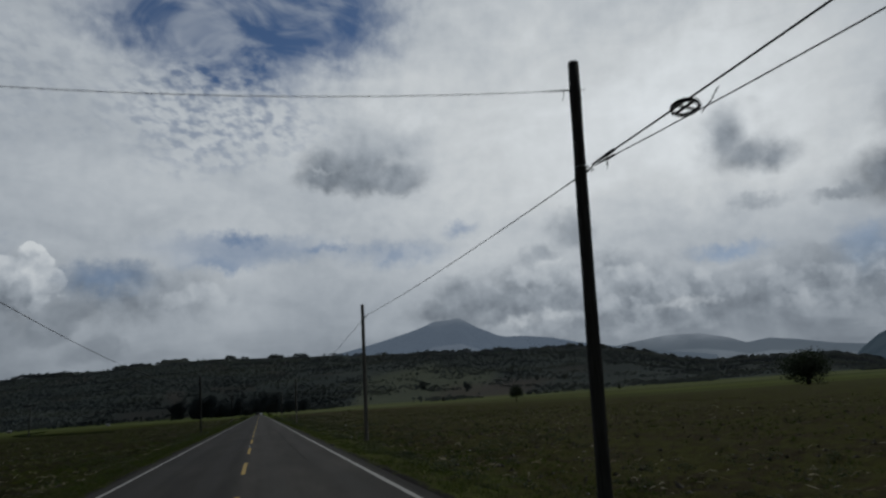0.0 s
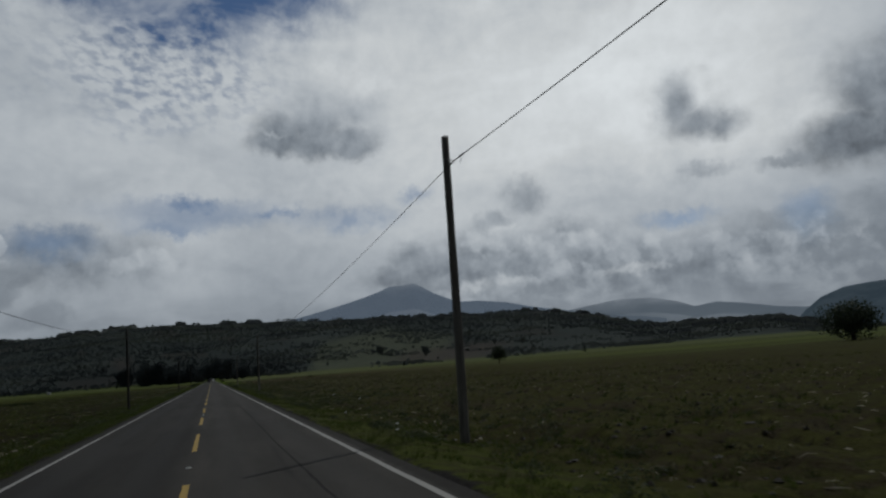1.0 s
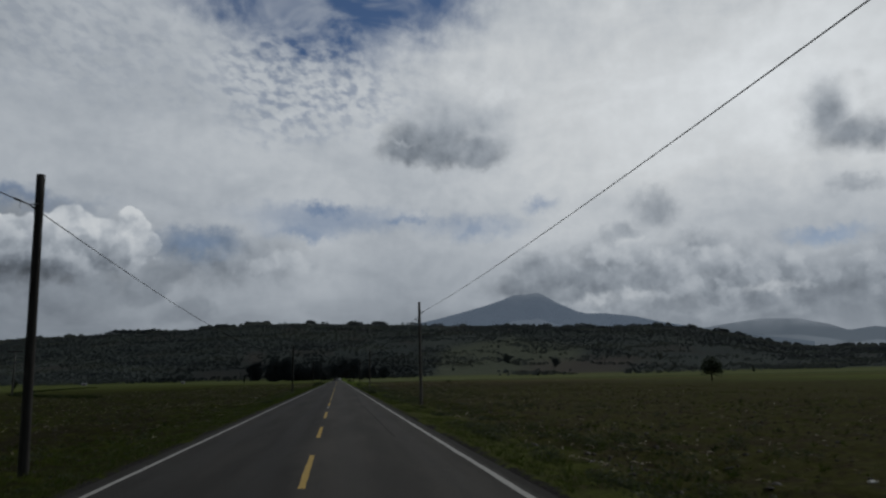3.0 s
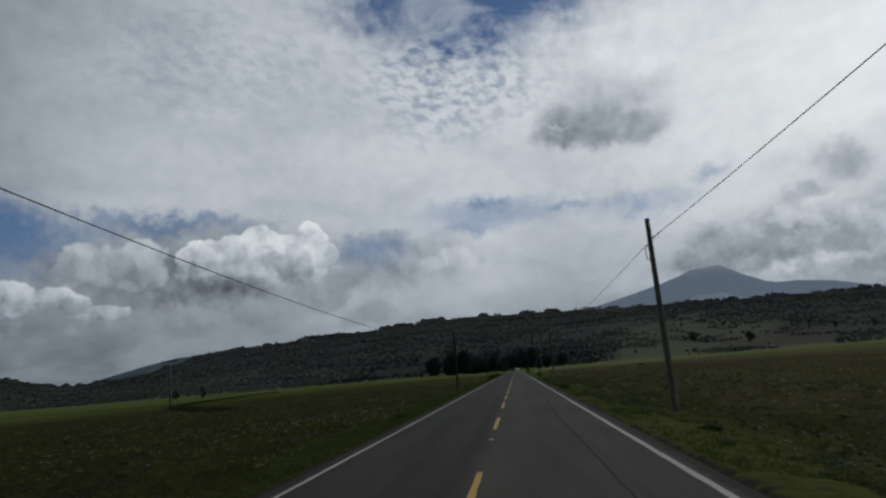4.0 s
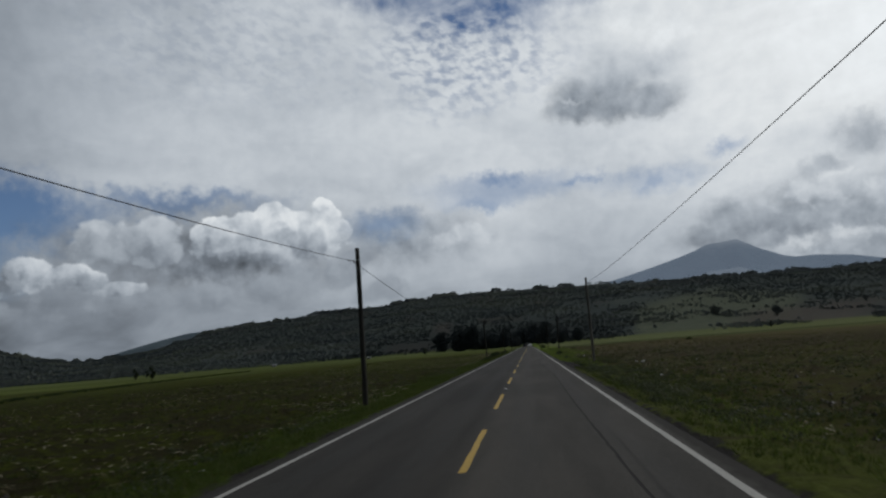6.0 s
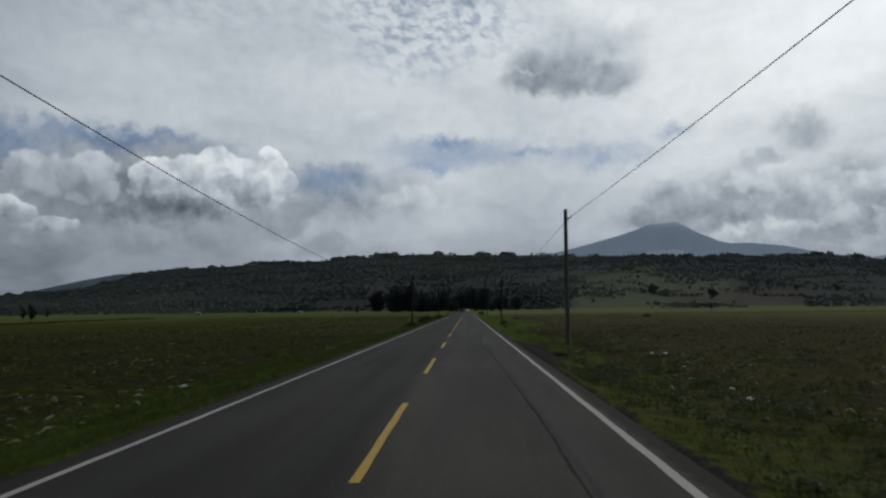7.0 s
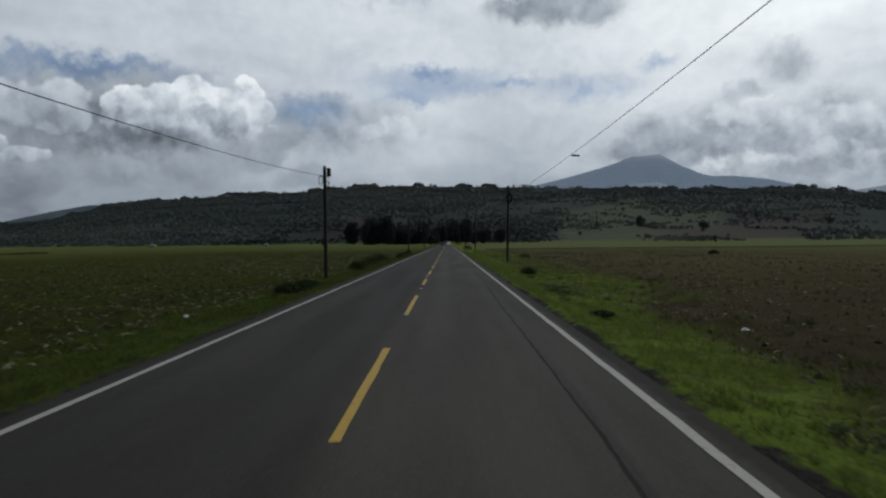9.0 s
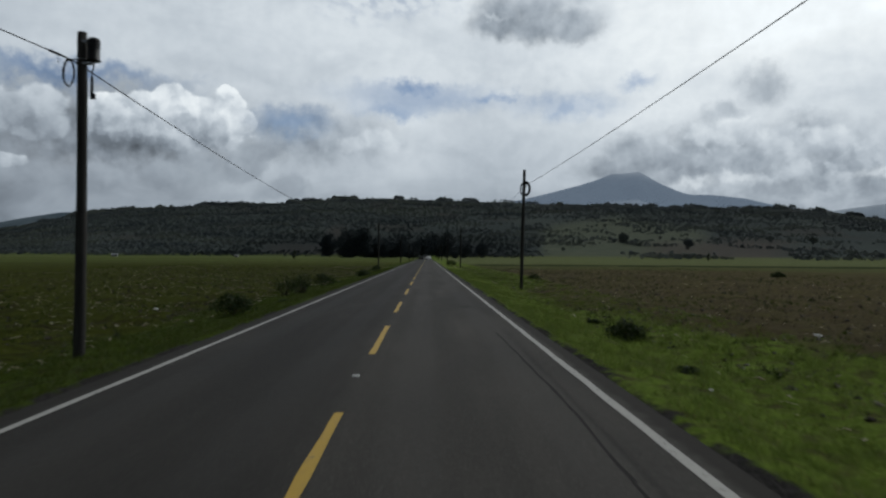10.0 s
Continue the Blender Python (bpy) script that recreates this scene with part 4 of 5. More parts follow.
RIGHT = "timber poles of the eastern line"
LEFT = "timber poles of the western line"
plain = "weathered grey-brown timber pole standing in the grass verge"
right_poles = [(6.0, 33.0, 7.1, (0.0, 0)), (5.93, 111.25, 7.36, (0.12, -0.05)), (6.06, 189.05, 6.97, (0.07, 0.75)), (6.11, 269.05, 6.88, (0.02, 0)), (6.55, 346.05, 7.2, (0.12, 0)),
               (6.6, 424.0, 7.1, (0, 0)), (6.6, 502.0, 7.1, (0.1, 0)), (6.6, 580.0, 7.0, (-0.1, 0)), (6.6, 658.0, 7.0, (0, 0)), (6.6, 736.0, 7.0, (0, 0))]
right_at = []
for k, (x, y, h, ln) in enumerate(right_poles):
    t, at = utility_pole(x, y, h, plain, RIGHT, ln, seed=k, hook=(0.7, 0.6, 0.68, 0.42, 0.9)[k] if k < 5 else 0.7, wood=LIT_WOOD if k < 4 else None)
    right_at.append(at)
spur, spur_at = utility_pole(5.28, 82.4, 7.15, "timber pole, toned dark as if backlit, with a wire crossing the road from its top", RIGHT, (0.35, 0.0), r0=0.118, r1=0.092, seed=40, hook=1.85)
left_poles = [(-6.1, 83.4, 6.9, (0, 0)), (-5.77, 156.65, 6.3, (-0.14, -0.05)), (-5.40, 237.2, 6.22, (0.02, 0)), (-5.42, 316.9, 5.9, (0.0, 0)),
              (-5.5, 397.0, 6.3, (0.05, 0)), (-5.5, 477.0, 6.3, (0, 0)), (-5.5, 557.0, 6.3, (0, 0)), (-5.5, 637.0, 6.3, (0, 0)), (-5.5, 717.0, 6.3, (0, 0))]
left_at, left_t = [], []
for k, (x, y, h, ln) in enumerate(left_poles):
    t, at = utility_pole(x, y, h, "timber pole, toned dark as if backlit, at the edge of the grass verge" if k != 3 else "timber pole, toned dark as if backlit, carrying a splice closure and a cable loop", LEFT, ln, r0=0.105, r1=0.085, seed=60 + k, hook=(1.03, 0.66, 0.49, 0.50)[k] if k < 4 else 0.62, side=-1)
    left_at.append(at)
    left_t.append(t)
for (a, b), sag in zip(zip(right_at[1:], right_at[2:]), (0.69, 0.49, 0.48, 0.6, 0.6, 0.6, 0.6, 0.6)):
    cable(a, b, sag)
for (a, b), sag in zip(zip(left_at, left_at[1:]), (1.14, 1.32, 1.36, 1.15, 1.2, 1.2, 1.2, 1.2)):
    cable(a, b, sag)
cable(right_at[0], spur_at + Vector((0, 0, 0.05)), 0.55, 0.014, "thick black cable sagging to a roadside pole")
cable(right_at[0] + Vector((-0.12, 0, -0.2)), spur_at + Vector((0.0, 0, 0.02)), 1.4, 0.009)
cable(spur_at, right_at[1], 0.12)
cable((5.75, 82.35, 6.40), (-6.0, 83.3, 6.62), 0.25, 0.006, "thin steel wire crossing above the road")


def cable_loop(at, rx, rz, turns, r, label, m=None):
    """Spare cable wound into a hanging loop."""
    rnd = random.Random(int(at[1]))
    bm = bmesh.new()
    for k in range(turns):
        s = 1 - 0.05 * k
        tube(bm, [(rx * s * math.cos(a) + rnd.uniform(-0.006, 0.006), 0.018 * k - 0.02, rz * s * math.sin(a)) for a in np.linspace(0, 2 * math.pi, 29)], r, 6, False)
    ob = tagged(part("cable_loop", bm, CABLE), label, "cable")
    ob.matrix_basis = (m or Matrix()) if m else Matrix.Translation(at)
    return ob


cable_loop((-5.61, 316.82, 4.88), 0.10, 0.245, 2, 0.014, "loop of spare black cable hung on a pole")
cable_loop((6.78, 345.85, 5.66), 0.22, 0.42, 6, 0.036, "oval coil of spare black cable hung on a pole")
# coil added in place of a dark closure box on the pole
cable_loop((6.52, 345.88, 5.62), 0.09, 0.34, 5, 0.030, "narrow coil of black cable standing in for a dark box on a pole")
cable_loop((5.87, 189.2, 5.30), 0.075, 0.27, 2, 0.013, "narrow loop of spare black cable beside a pole")


def splice_closure(x, y, z):
    """A black cable closure on a two-armed bracket, with a tail hanging below it."""
    t = thing("splice_closure", "black cylindrical splice closure on brackets at the pole top", "splice closure", "", Matrix.Translation((x, y, z)))
    bm = bmesh.new()
    tube(bm, [(0, 0, -0.21), (0, 0, -0.19), (0, 0, -0.17), (0, 0, 0.17), (0, 0, 0.205), (0, 0, 0.22)], [0.10, 0.125, 0.105, 0.105, 0.095, 0.06], 18)
    part("body", bm, BLACK_PLASTIC, t)
    bm = bmesh.new()
    for zz in (0.045, 0.10, 0.15):
        tube(bm, [(0.109 * math.cos(a), 0.109 * math.sin(a), zz) for a in np.linspace(0, 2 * math.pi, 19)], 0.008, 5, False)
    part("rib", bm, BLACK_PLASTIC, t)
    for zz in (0.16, -0.24):
        bm = bmesh.new()
        box(bm, -0.13, 0, zz, 0.22, 0.06, 0.05, 0.008)
        part("bracket", bm, STEEL, t)
    bm = bmesh.new()
    tube(bm, [(0.01, 0, -0.2), (0.0, 0, -0.32), (-0.03, 0, -0.42), (-0.03, 0.01, -0.5)], 0.012, 6)
    box(bm, -0.03, 0.01, -0.66, 0.05, 0.04, 0.36, 0.01)
    box(bm, -0.012, 0.01, -0.84, 0.09, 0.05, 0.10, 0.01)
    part("tail", bm, BLACK_PLASTIC, t)
    return t


splice_closure(-5.19, 316.86, 5.31)


def snowshoe(m, label):
    """A wheel-shaped storage bracket for spare cable: wound rim and two crossing bars."""
    t = thing("cable_storage_wheel", label, "cable bracket", "cable storage wheels", m)
    bm = bmesh.new()
    rnd = random.Random(5)
    for k in range(7):
        r, z = 0.178 - 0.012 * (k % 3) + rnd.uniform(-0.004, 0.004), 0.018 * (k // 3) - 0.02
        tube(bm, [(r * math.cos(a), 0.82 * r * math.sin(a), z) for a in np.linspace(0, 2 * math.pi, 31)], 0.012, 6, False)
    part("wound_cable", bm, CABLE, t)
    for s in (1, -1):
        bm = bmesh.new()
        box(bm, 0, 0, 0, 0.33, 0.038, 0.02, 0.005, Matrix.Rotation(s * 0.62, 4, "Z"))
        part("cross_bar", bm, BLACK_PLASTIC, t)
    return t


snowshoe(pose(5.72, 79.75, 4.95, -20, 0, -36), "black wheel-shaped bracket wound with spare cable, hung on the cable")
snowshoe(pose(right_at[3].x * 0.55 + right_at[4].x * 0.45, 310.9, 5.33, 4, 3, 20), "flat black storage wheel of spare cable hung under the cable")
bm = bmesh.new()
tube(bm, [(5.74, 79.1, 4.93), (5.80, 79.35, 4.86), (5.84, 79.6, 4.82)], 0.008, 6)
tagged(part("hanger_wire", bm, CABLE), "short black wire tying a cable wheel to the cable", "cable")


def crossarm_pole(x, y, h):
    base = float(ground_z(x, y))
    t = thing("power_pole", "grey concrete power pole with a crossarm standing in the field", "power pole", "", Matrix.Translation((x, y, base)))
    bm = bmesh.new()
    tube(bm, [(0, 0, -0.6), (0, 0, h * 0.5), (0, 0, h)], [0.16, 0.13, 0.10], 12)
    part("shaft", bm, CONCRETE, t)
    bm = bmesh.new()
    box(bm, 0.0, -0.13, h - 0.12, 2.5, 0.10, 0.13, 0.012)
    part("crossarm", bm, BACKLIT_WOOD, t)
    for xx in (-1.1, 0.0, 1.1):
        bm = bmesh.new()
        tube(bm, [(xx, -0.13, h - 0.06), (xx, -0.13, h + 0.02), (xx, -0.13, h + 0.06), (xx, -0.13, h + 0.12)], [0.03, 0.055, 0.06, 0.03], 8)
        part("insulator", bm, BLACK_PLASTIC, t)
    for s in (-1, 1):
        bm = bmesh.new()
        tube(bm, [(s * 0.75, -0.13, h - 0.18), (0, -0.13, h - 0.75)], 0.02, 6)
        part("brace", bm, STEEL, t)
    return t


crossarm_pole(-55.7, 276.0, 7.75)


# ---------------------------------------------------------------- trees and bushes
def leaf_cloud(rng, centres, radii, per, size, flat=1.0):
    """Many small leaves round a set of clump centres: corners and quads."""
    n = len(centres) * per
    d = rng.normal(size=(n, 3))
    d /= np.linalg.norm(d, axis=1)[:, None]
    rad = rng.uniform(0.5, 1.0, n) ** 0.4
    c = np.repeat(centres, per, 0) + d * rad[:, None] * np.repeat(radii, per)[:, None] * np.array([1, 1, flat])
    face = d + 0.5 * rng.normal(size=(n, 3))
    a = np.cross(face, rng.normal(size=(n, 3)))
    a /= np.linalg.norm(a, axis=1)[:, None] + 1e-6
    b = np.cross(face, a)
    b /= np.linalg.norm(b, axis=1)[:, None] + 1e-6
    s = size * rng.uniform(0.5, 1.25, n)[:, None]
    v = np.stack([c - a * s, c + b * s * 0.55, c + a * s, c - b * s * 0.55], 1).reshape(-1, 3)
    return v, np.arange(n * 4).reshape(-1, 4)


def tree(name, label, height, width, seed, trunk=0.3, per=70, clumps=34, leaf=0.30, low=0.25, group="", category="tree", leaves=None):
    """A tree: tapered trunk with limbs, and an uneven crown of many small leaves."""
    rng = np.random.default_rng(seed)
    t = thing(name, label, category, group)
    cc = []
    while len(cc) < clumps:
        q = rng.uniform(-1, 1, 3)
        if 0.25 < np.linalg.norm(q) < 1.0:
            cc.append(q)
    cc = np.array(cc) * np.array([width / 2 * 0.8, width / 2 * 0.8, height * (1 - low) / 2 * 0.85])
    cc[:, 2] += height * (low + (1 - low) / 2)
    cc[:, :2] *= (1.0 - 0.35 * np.clip((cc[:, 2] / height - 0.6) / 0.4, 0, 1))[:, None]
    bm = bmesh.new()
    bend = rng.uniform(-0.06, 0.06, 2) * height
    spine = [(bend[0] * k * k, bend[1] * k * k, height * 0.82 * k - 0.3) for k in np.linspace(0, 1, 7)]
    tube(bm, spine, [trunk * (1 - 0.8 * k) for k in np.linspace(0, 1, 7)], 8)
    for q in cc[::3]:
        k = min(0.85, max(0.25, (q[2] / height - 0.2)))
        a = Vector((bend[0] * k * k, bend[1] * k * k, height * 0.82 * k))
        b = Vector(q)
        tube(bm, [a, a.lerp(b, 0.5) + Vector((0, 0, -0.04 * height)), b], [trunk * 0.35, trunk * 0.2, trunk * 0.06], 5)
    part("trunk", bm, BARK, t)
    v, f = leaf_cloud(rng, cc, rng.uniform(0.13, 0.26, clumps) * width, per, leaf, 0.85)
    crown = new("crown", mesh_from("crown", v, f, leaves or TREE_LEAF))
    crown.parent = t
    return t


def set_on_ground(ob, x, y, turn=0.0, s=1.0, dz=0.0):
    ob.matrix_basis = pose(x, y, float(ground_z(x, y)) + dz, 0, 0, turn)
    ob.scale = (s, s, s)
    return ob


set_on_ground(tree("broad_tree", "dark broad-crowned tree standing alone in the field", 6.0, 10.2, 11, 0.42, 95, 46, 0.24, 0.13), 96.4, 182.0)
set_on_ground(tree("small_tree", "small dark round-crowned tree alone in the field", 4.7, 4.6, 12, 0.2, 80, 30, 0.19, 0.2), 73.8, 273.8)
set_on_ground(tree("young_tree", "slender dark young tree at a field's edge", 4.6, 2.2, 13, 0.12, 50, 18, 0.2, 0.12, "trees in the western field"), -113.9, 417.0)
for k, (x, y, s) in enumerate([(-150, 470, 0.8), (-196, 560, 0.9), (-62, 640, 1.1), (160, 700, 1.0), (260, 560, 0.7)]):
    copy_thing([o for o in scene.objects if o.name == "young_tree"][0], pose(x, y, float(ground_z(x, y)), 0, 0, 50 * k))

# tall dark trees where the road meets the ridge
tall = [tree("tall_tree", "tall dark tree at the foot of the ridge", h, w, 20 + k, 0.35, 80, 52, 0.75, 0.0, "trees at the foot of the ridge", leaves=HAZED_FOREST) for k, (h, w) in enumerate([(23, 20), (19, 16), (26, 17), (15, 18)])]
rnd = random.Random(4)
spots = [(-60, 846), (-52, 868), (-47, 846), (-40, 872), (-33, 856), (-26, 890), (-20, 862), (-13, 885), (-10, 915), (11, 905), (17, 890), (-30, 925), (-50, 905), (5, 955), (-4, 960), (25, 915), (-18, 950), (-42, 940), (14, 950), (-64, 900), (33, 930), (-70, 960), (-82, 905), (-90, 950), (-36, 985), (-58, 990), (-24, 1005), (-8, 1000), (8, 1010), (22, 985), (40, 980), (-75, 1010), (-46, 1030), (-16, 1040), (14, 1045), (36, 1030), (52, 960), (-98, 1000)]
for k, (x, y) in enumerate(spots):
    s = 0.6 if x > 20 else 0.85
    m = pose(x, y, float(ground_z(x, y)) - 0.2, 0, 0, 67 * k)
    if k < 4:
        tall[k].matrix_basis = m
    else:
        c = copy_thing(tall[k % 4], m)
        c.scale = (s * rnd.uniform(0.55, 1.15),) * 3


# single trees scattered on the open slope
slope_tree = tree("slope_tree", "dark single tree on the grassy slope", 10, 8.5, 31, 0.3, 60, 30, 0.5, 0.03, "single trees on the slope", leaves=HAZED_FOREST)
seen = [(15.7, 1.05, 1.7), (20.5, 0.62, 1.5), (12.3, 1.0, 0.8), (9.9, 1.55, 0.9), (9.0, 0.75, 0.7), (5.2, 0.7, 0.9), (22.8, 2.2, 1.2), (14.2, 2.35, 0.8), (17.6, 2.1, 0.9), (26.2, 1.2, 1.0), (29.0, 1.0, 1.2), (11.0, 0.45, 0.5), (18.4, 1.4, 0.6), (24.0, 1.6, 0.9)]
sp = [(*on_slope(a, e), s) for a, e, s in seen]
for k, (x, y, s) in enumerate(sp):
    m = pose(x, y, float(ground_z(x, y)) - 0.2, 0, 0, 40 * k)
    o = slope_tree if k == 0 else copy_thing(slope_tree, m)
    o.matrix_basis = m
    o.scale = (s, s, s)


def bush(label, w, h, seed, per=90, clumps=22, leaf=0.05, group="bushes along the verge"):
    """A low bush: thin stems and a ragged dome of leaves."""
    rng = np.random.default_rng(seed)
    t = thing("bush", label, "bush", group)
    ang, rr = rng.uniform(0, 2 * math.pi, clumps), np.sqrt(rng.uniform(0, 1, clumps))
    cc = np.stack([rr * np.cos(ang) * w * 0.42, rr * np.sin(ang) * w * 0.42, h * (0.25 + 0.5 * (1 - rr * rr) * rng.uniform(0.5, 1.2, clumps))], -1)
    bm = bmesh.new()
    for q in cc[:14]:
        tube(bm, [(q[0] * 0.15, q[1] * 0.15, -0.08), (q[0] * 0.6, q[1] * 0.6, q[2] * 0.6), tuple(q)], [0.014, 0.010, 0.004], 5)
    part("stems", bm, BARK, t)
    v, f = leaf_cloud(rng, cc, rng.uniform(0.14, 0.24, clumps) * w, per, leaf, 0.8)
    ob = new("foliage", mesh_from("foliage", v, f, BUSH_LEAF))
    ob.parent = t
    return t


low_bush = bush("low dark green bush at the edge of the verge", 1.3, 0.62, 1)
shrub = bush("upright dark green shrub with thin stems on the verge", 1.5, 1.25, 2, 60, 20, 0.055)
feather = bush("thin upright shrub with sparse dull leaves on the verge", 1.1, 1.15, 4, 26, 24, 0.04)
clump = bush("small rounded clump of dark weeds in the grass", 0.8, 0.38, 3, 70, 14, 0.045)
places = [(low_bush, -4.68, 304.9, 0.78), (low_bush, -4.6, 306.0, 0.72), (clump, -4.75, 304.0, 0.6), (low_bush, -4.6, 308.0, 0.62), (low_bush, -4.55, 309.2, 0.5), (shrub, -4.72, 324.3, 0.72), (shrub, -4.6, 324.8, 0.58), (clump, -4.9, 302.8, 0.5), (feather, -5.4, 335.2, 0.95), (feather, -4.85, 336.6, 1.1), (feather, -5.4, 338.6, 0.9), (clump, -4.6, 331.0, 0.6),
          (low_bush, 5.5, 320.2, 0.7), (clump, 6.2, 320.8, 0.50), (clump, 4.5, 213.6, 0.4), (low_bush, 4.0, 215.4, 0.55), (clump, 4.5, 296.4, 0.68), (clump, 5.0, 315.1, 0.56), (clump, -5.1, 198.2, 0.62), (clump, -4.3, 193.8, 0.74),
          (clump, 4.4, 259.3, 0.74), (clump, 4.8, 257.2, 0.68), (clump, 5.3, 255.4, 0.74), (clump, 4.9, 253.0, 0.56), (clump, 5.6, 262.5, 0.62), (clump, -5.3, 251.0, 0.50), (clump, 5.4, 98.0, 0.74), (clump, 4.9, 116.0, 0.62), (low_bush, 10.3, 366.0, 0.9), (low_bush, 36.6, 374.9, 1.1),
          (clump, -4.9, 268.0, 0.50), (clump, -5.2, 283.0, 0.62), (clump, 6.1, 303.0, 0.30), (clump, 5.2, 308.2, 0.5), (clump, 5.5, 308.0, 0.45), (clump, 4.9, 303.6, 0.42), (clump, 4.45, 301.4, 0.4), (clump, 4.7, 300.2, 0.45), (clump, 5.2, 308.5, 0.56), (clump, 5.9, 325.0, 0.62), (shrub, 5.2, 430.0, 1.2), (shrub, -5.0, 345.0, 0.9), (clump, 5.0, 340.0, 0.62),
          (clump, -5.0, 352.0, 0.62), (low_bush, -4.7, 366.0, 1.0), (shrub, -4.9, 384.0, 0.8), (clump, 7.2, 122.0, 0.62), (clump, 5.2, 136.0, 0.68), (clump, 5.0, 172.0, 0.56), (clump, 5.2, 181.0, 0.74), (clump, 5.8, 196.0, 0.62)]
first = set()
for k, (src, x, y, s) in enumerate(places):
    m = pose(x, y, float(ground_z(x, y)) - 0.02, 0, 0, 53 * k)
    o = copy_thing(src, m) if src in first else src
    first.add(src)
    o.matrix_basis = m
    o.scale = (s, s, s * (0.7 if src is clump else 1.0))


# ---------------------------------------------------------------- the wood on the ridge, one mass of crowns
def open_slope(x, y, z):
    """1 on the grassy spur, the brown fallow and the scar, outlined as the camera at y = 292 sees them; few trees grow
    there.
    """
    wob = fbm(x / 70.0, y / 70.0, 61) - 0.5
    course = np.degrees(np.arctan2(x, y - 292.0)) + 3 * wob
    rise = np.degrees(np.arctan2(z - 1.5, y - 292.0)) + 1.0 * wob
    spur = (course > 9.3) & (course < 22) & (rise < 3.3 - 0.16 * np.abs(course - 15.0))
    fallow = (course > 17) & (course < 27.5) & (rise < 1.3)
    brown = (course > -12.5) & (course < -6.5) & (rise < 0.9)
    scar = (course > -7.9) & (course < -6.3) & (rise < 2.3)
    return spur | fallow | brown | scar


def forest():
    rng = np.random.default_rng(8)
    n = 190000
    az, t = rng.uniform(-52, 52, n), rng.uniform(0.012, 1.08, n)
    foot = ridge_foot(az)
    r = foot + t * (CREST - foot)
    x, y = r * np.sin(np.radians(az)), 150 + r * np.cos(np.radians(az))
    z = ground_z(x, y)
    grain = 1.0 + 0.9 * t       # stands look alike in size from the road, so they are larger farther up
    dens = fbm(x / (110.0 * grain), y / (110.0 * grain), 71) + 0.45 * fbm(x / (34.0 * grain), y / (34.0 * grain), 77) - 0.22
    want = 0.40 - 0.16 * step(t, 0.45, 0.9) + 0.06 * step(az, 20, 30) - 0.12 * step(az, 4, -8) + 0.06 * step(t, 0.12, 0.0)
    sparse = open_slope(x, y, z)
    want = want + 0.08 * step(fbm(x / 300.0, y / 160.0, 66), 0.50, 0.60) * (az < -6) * (1 - step(t, 0.75, 0.95))
    want = want + np.where(sparse, 0.25, 0.0)
    keep = (dens + rng.normal(0, 0.075, n) > want) & (rng.uniform(0, 1, n) < 0.50)
    # along the crest the wood thins and thickens
    clump = fbm(az * 0.9 + 20, az * 0, 83, 4) + 0.25 * (vnoise(az * 5.0 + 9, az * 0, 85) - 0.5)
    skyline = (np.abs(t - 0.985) < 0.02) & (rng.uniform(0, 1, n) < 0.75 * step(clump, 0.36, 0.62)) & (crest(az) > 0.6) & (az < 27)
    keep = (keep & ((t < 0.95) | ((clump > 0.42) & (t < 1.01))) | skyline) & ((np.abs(x) > 9) | (t > 0.2))
    foot = (np.abs(x) < 110) & (np.abs(x) > 12) & (y < 1010) & ~sparse & (rng.uniform(0, 1, n) < np.where(x < 0, 0.85, 0.30))
    keep |= foot
    x, y, az, t, clump = (q[keep][:46000] for q in (x, y, az, t, clump))
    hgt = rng.uniform(3.8, 8.5, len(x)) * (0.7 + 0.7 * fbm(x / 90.0, y / 90.0, 90)) * (0.46 + 0.42 * t)
    hgt = np.where(np.abs(t - 1) < 0.06, rng.uniform(3.0, 7.0, len(x)) + 9.0 * step(clump, 0.45, 0.75) * rng.uniform(0.4, 1.1, len(x)), hgt)
    # hedgerows and field edges that cross the open slopes, by the directions of their ends
    for (a0, e0), (a1, e1), count in (((12.5, 2.1), (19.5, 0.7), 46), ((13.5, 1.5), (18.8, 0.6), 34), ((9.0, 1.9), (16.2, 2.6), 40), ((8.6, 0.9), (12.6, 1.5), 26), ((19.0, 1.3), (27.0, 0.6), 40), ((20.0, 2.3), (31.0, 1.4), 46),
                                     ((-24.0, 1.9), (-16.5, 2.2), 44), ((-18.0, 2.6), (-12.0, 2.2), 40), ((-12.5, 1.3), (-6.0, 0.8), 36), ((-28.0, 1.0), (-17.0, 0.5), 36)):
        u = np.sort(rng.uniform(0, 1, count))
        ends = np.array([on_slope(a0 + (a1 - a0) * k + rng.normal(0, 0.06), e0 + (e1 - e0) * k + 0.10 * math.sin(7 * k + a0)) for k in u])
        x, y = np.concatenate([x, ends[:, 0]]), np.concatenate([y, ends[:, 1]])
        hgt = np.concatenate([hgt, rng.uniform(2.0, 6.5, count)])
    z = ground_z(x, y)
    n, m = len(x), 15
    pine = rng.uniform(0, 1, n) < 0.25
    wid = hgt * np.where(pine, rng.uniform(0.24, 0.34, n), rng.uniform(0.42, 0.72, n))
    h, w, tip = np.repeat(hgt, m), np.repeat(wid, m), np.repeat(pine, m)
    # leaves lie along an uneven shell, its upper side the fullest
    o = rng.normal(size=(n * m, 3))
    o /= np.linalg.norm(o, axis=1)[:, None]
    o[:, 2] = np.where(o[:, 2] < -0.35, -o[:, 2], o[:, 2])
    shell = rng.uniform(0.55, 1.20, n * m) * np.where(tip, np.clip(1.1 - 0.65 * (o[:, 2] + 0.3), 0.3, 1.2), 1.0)
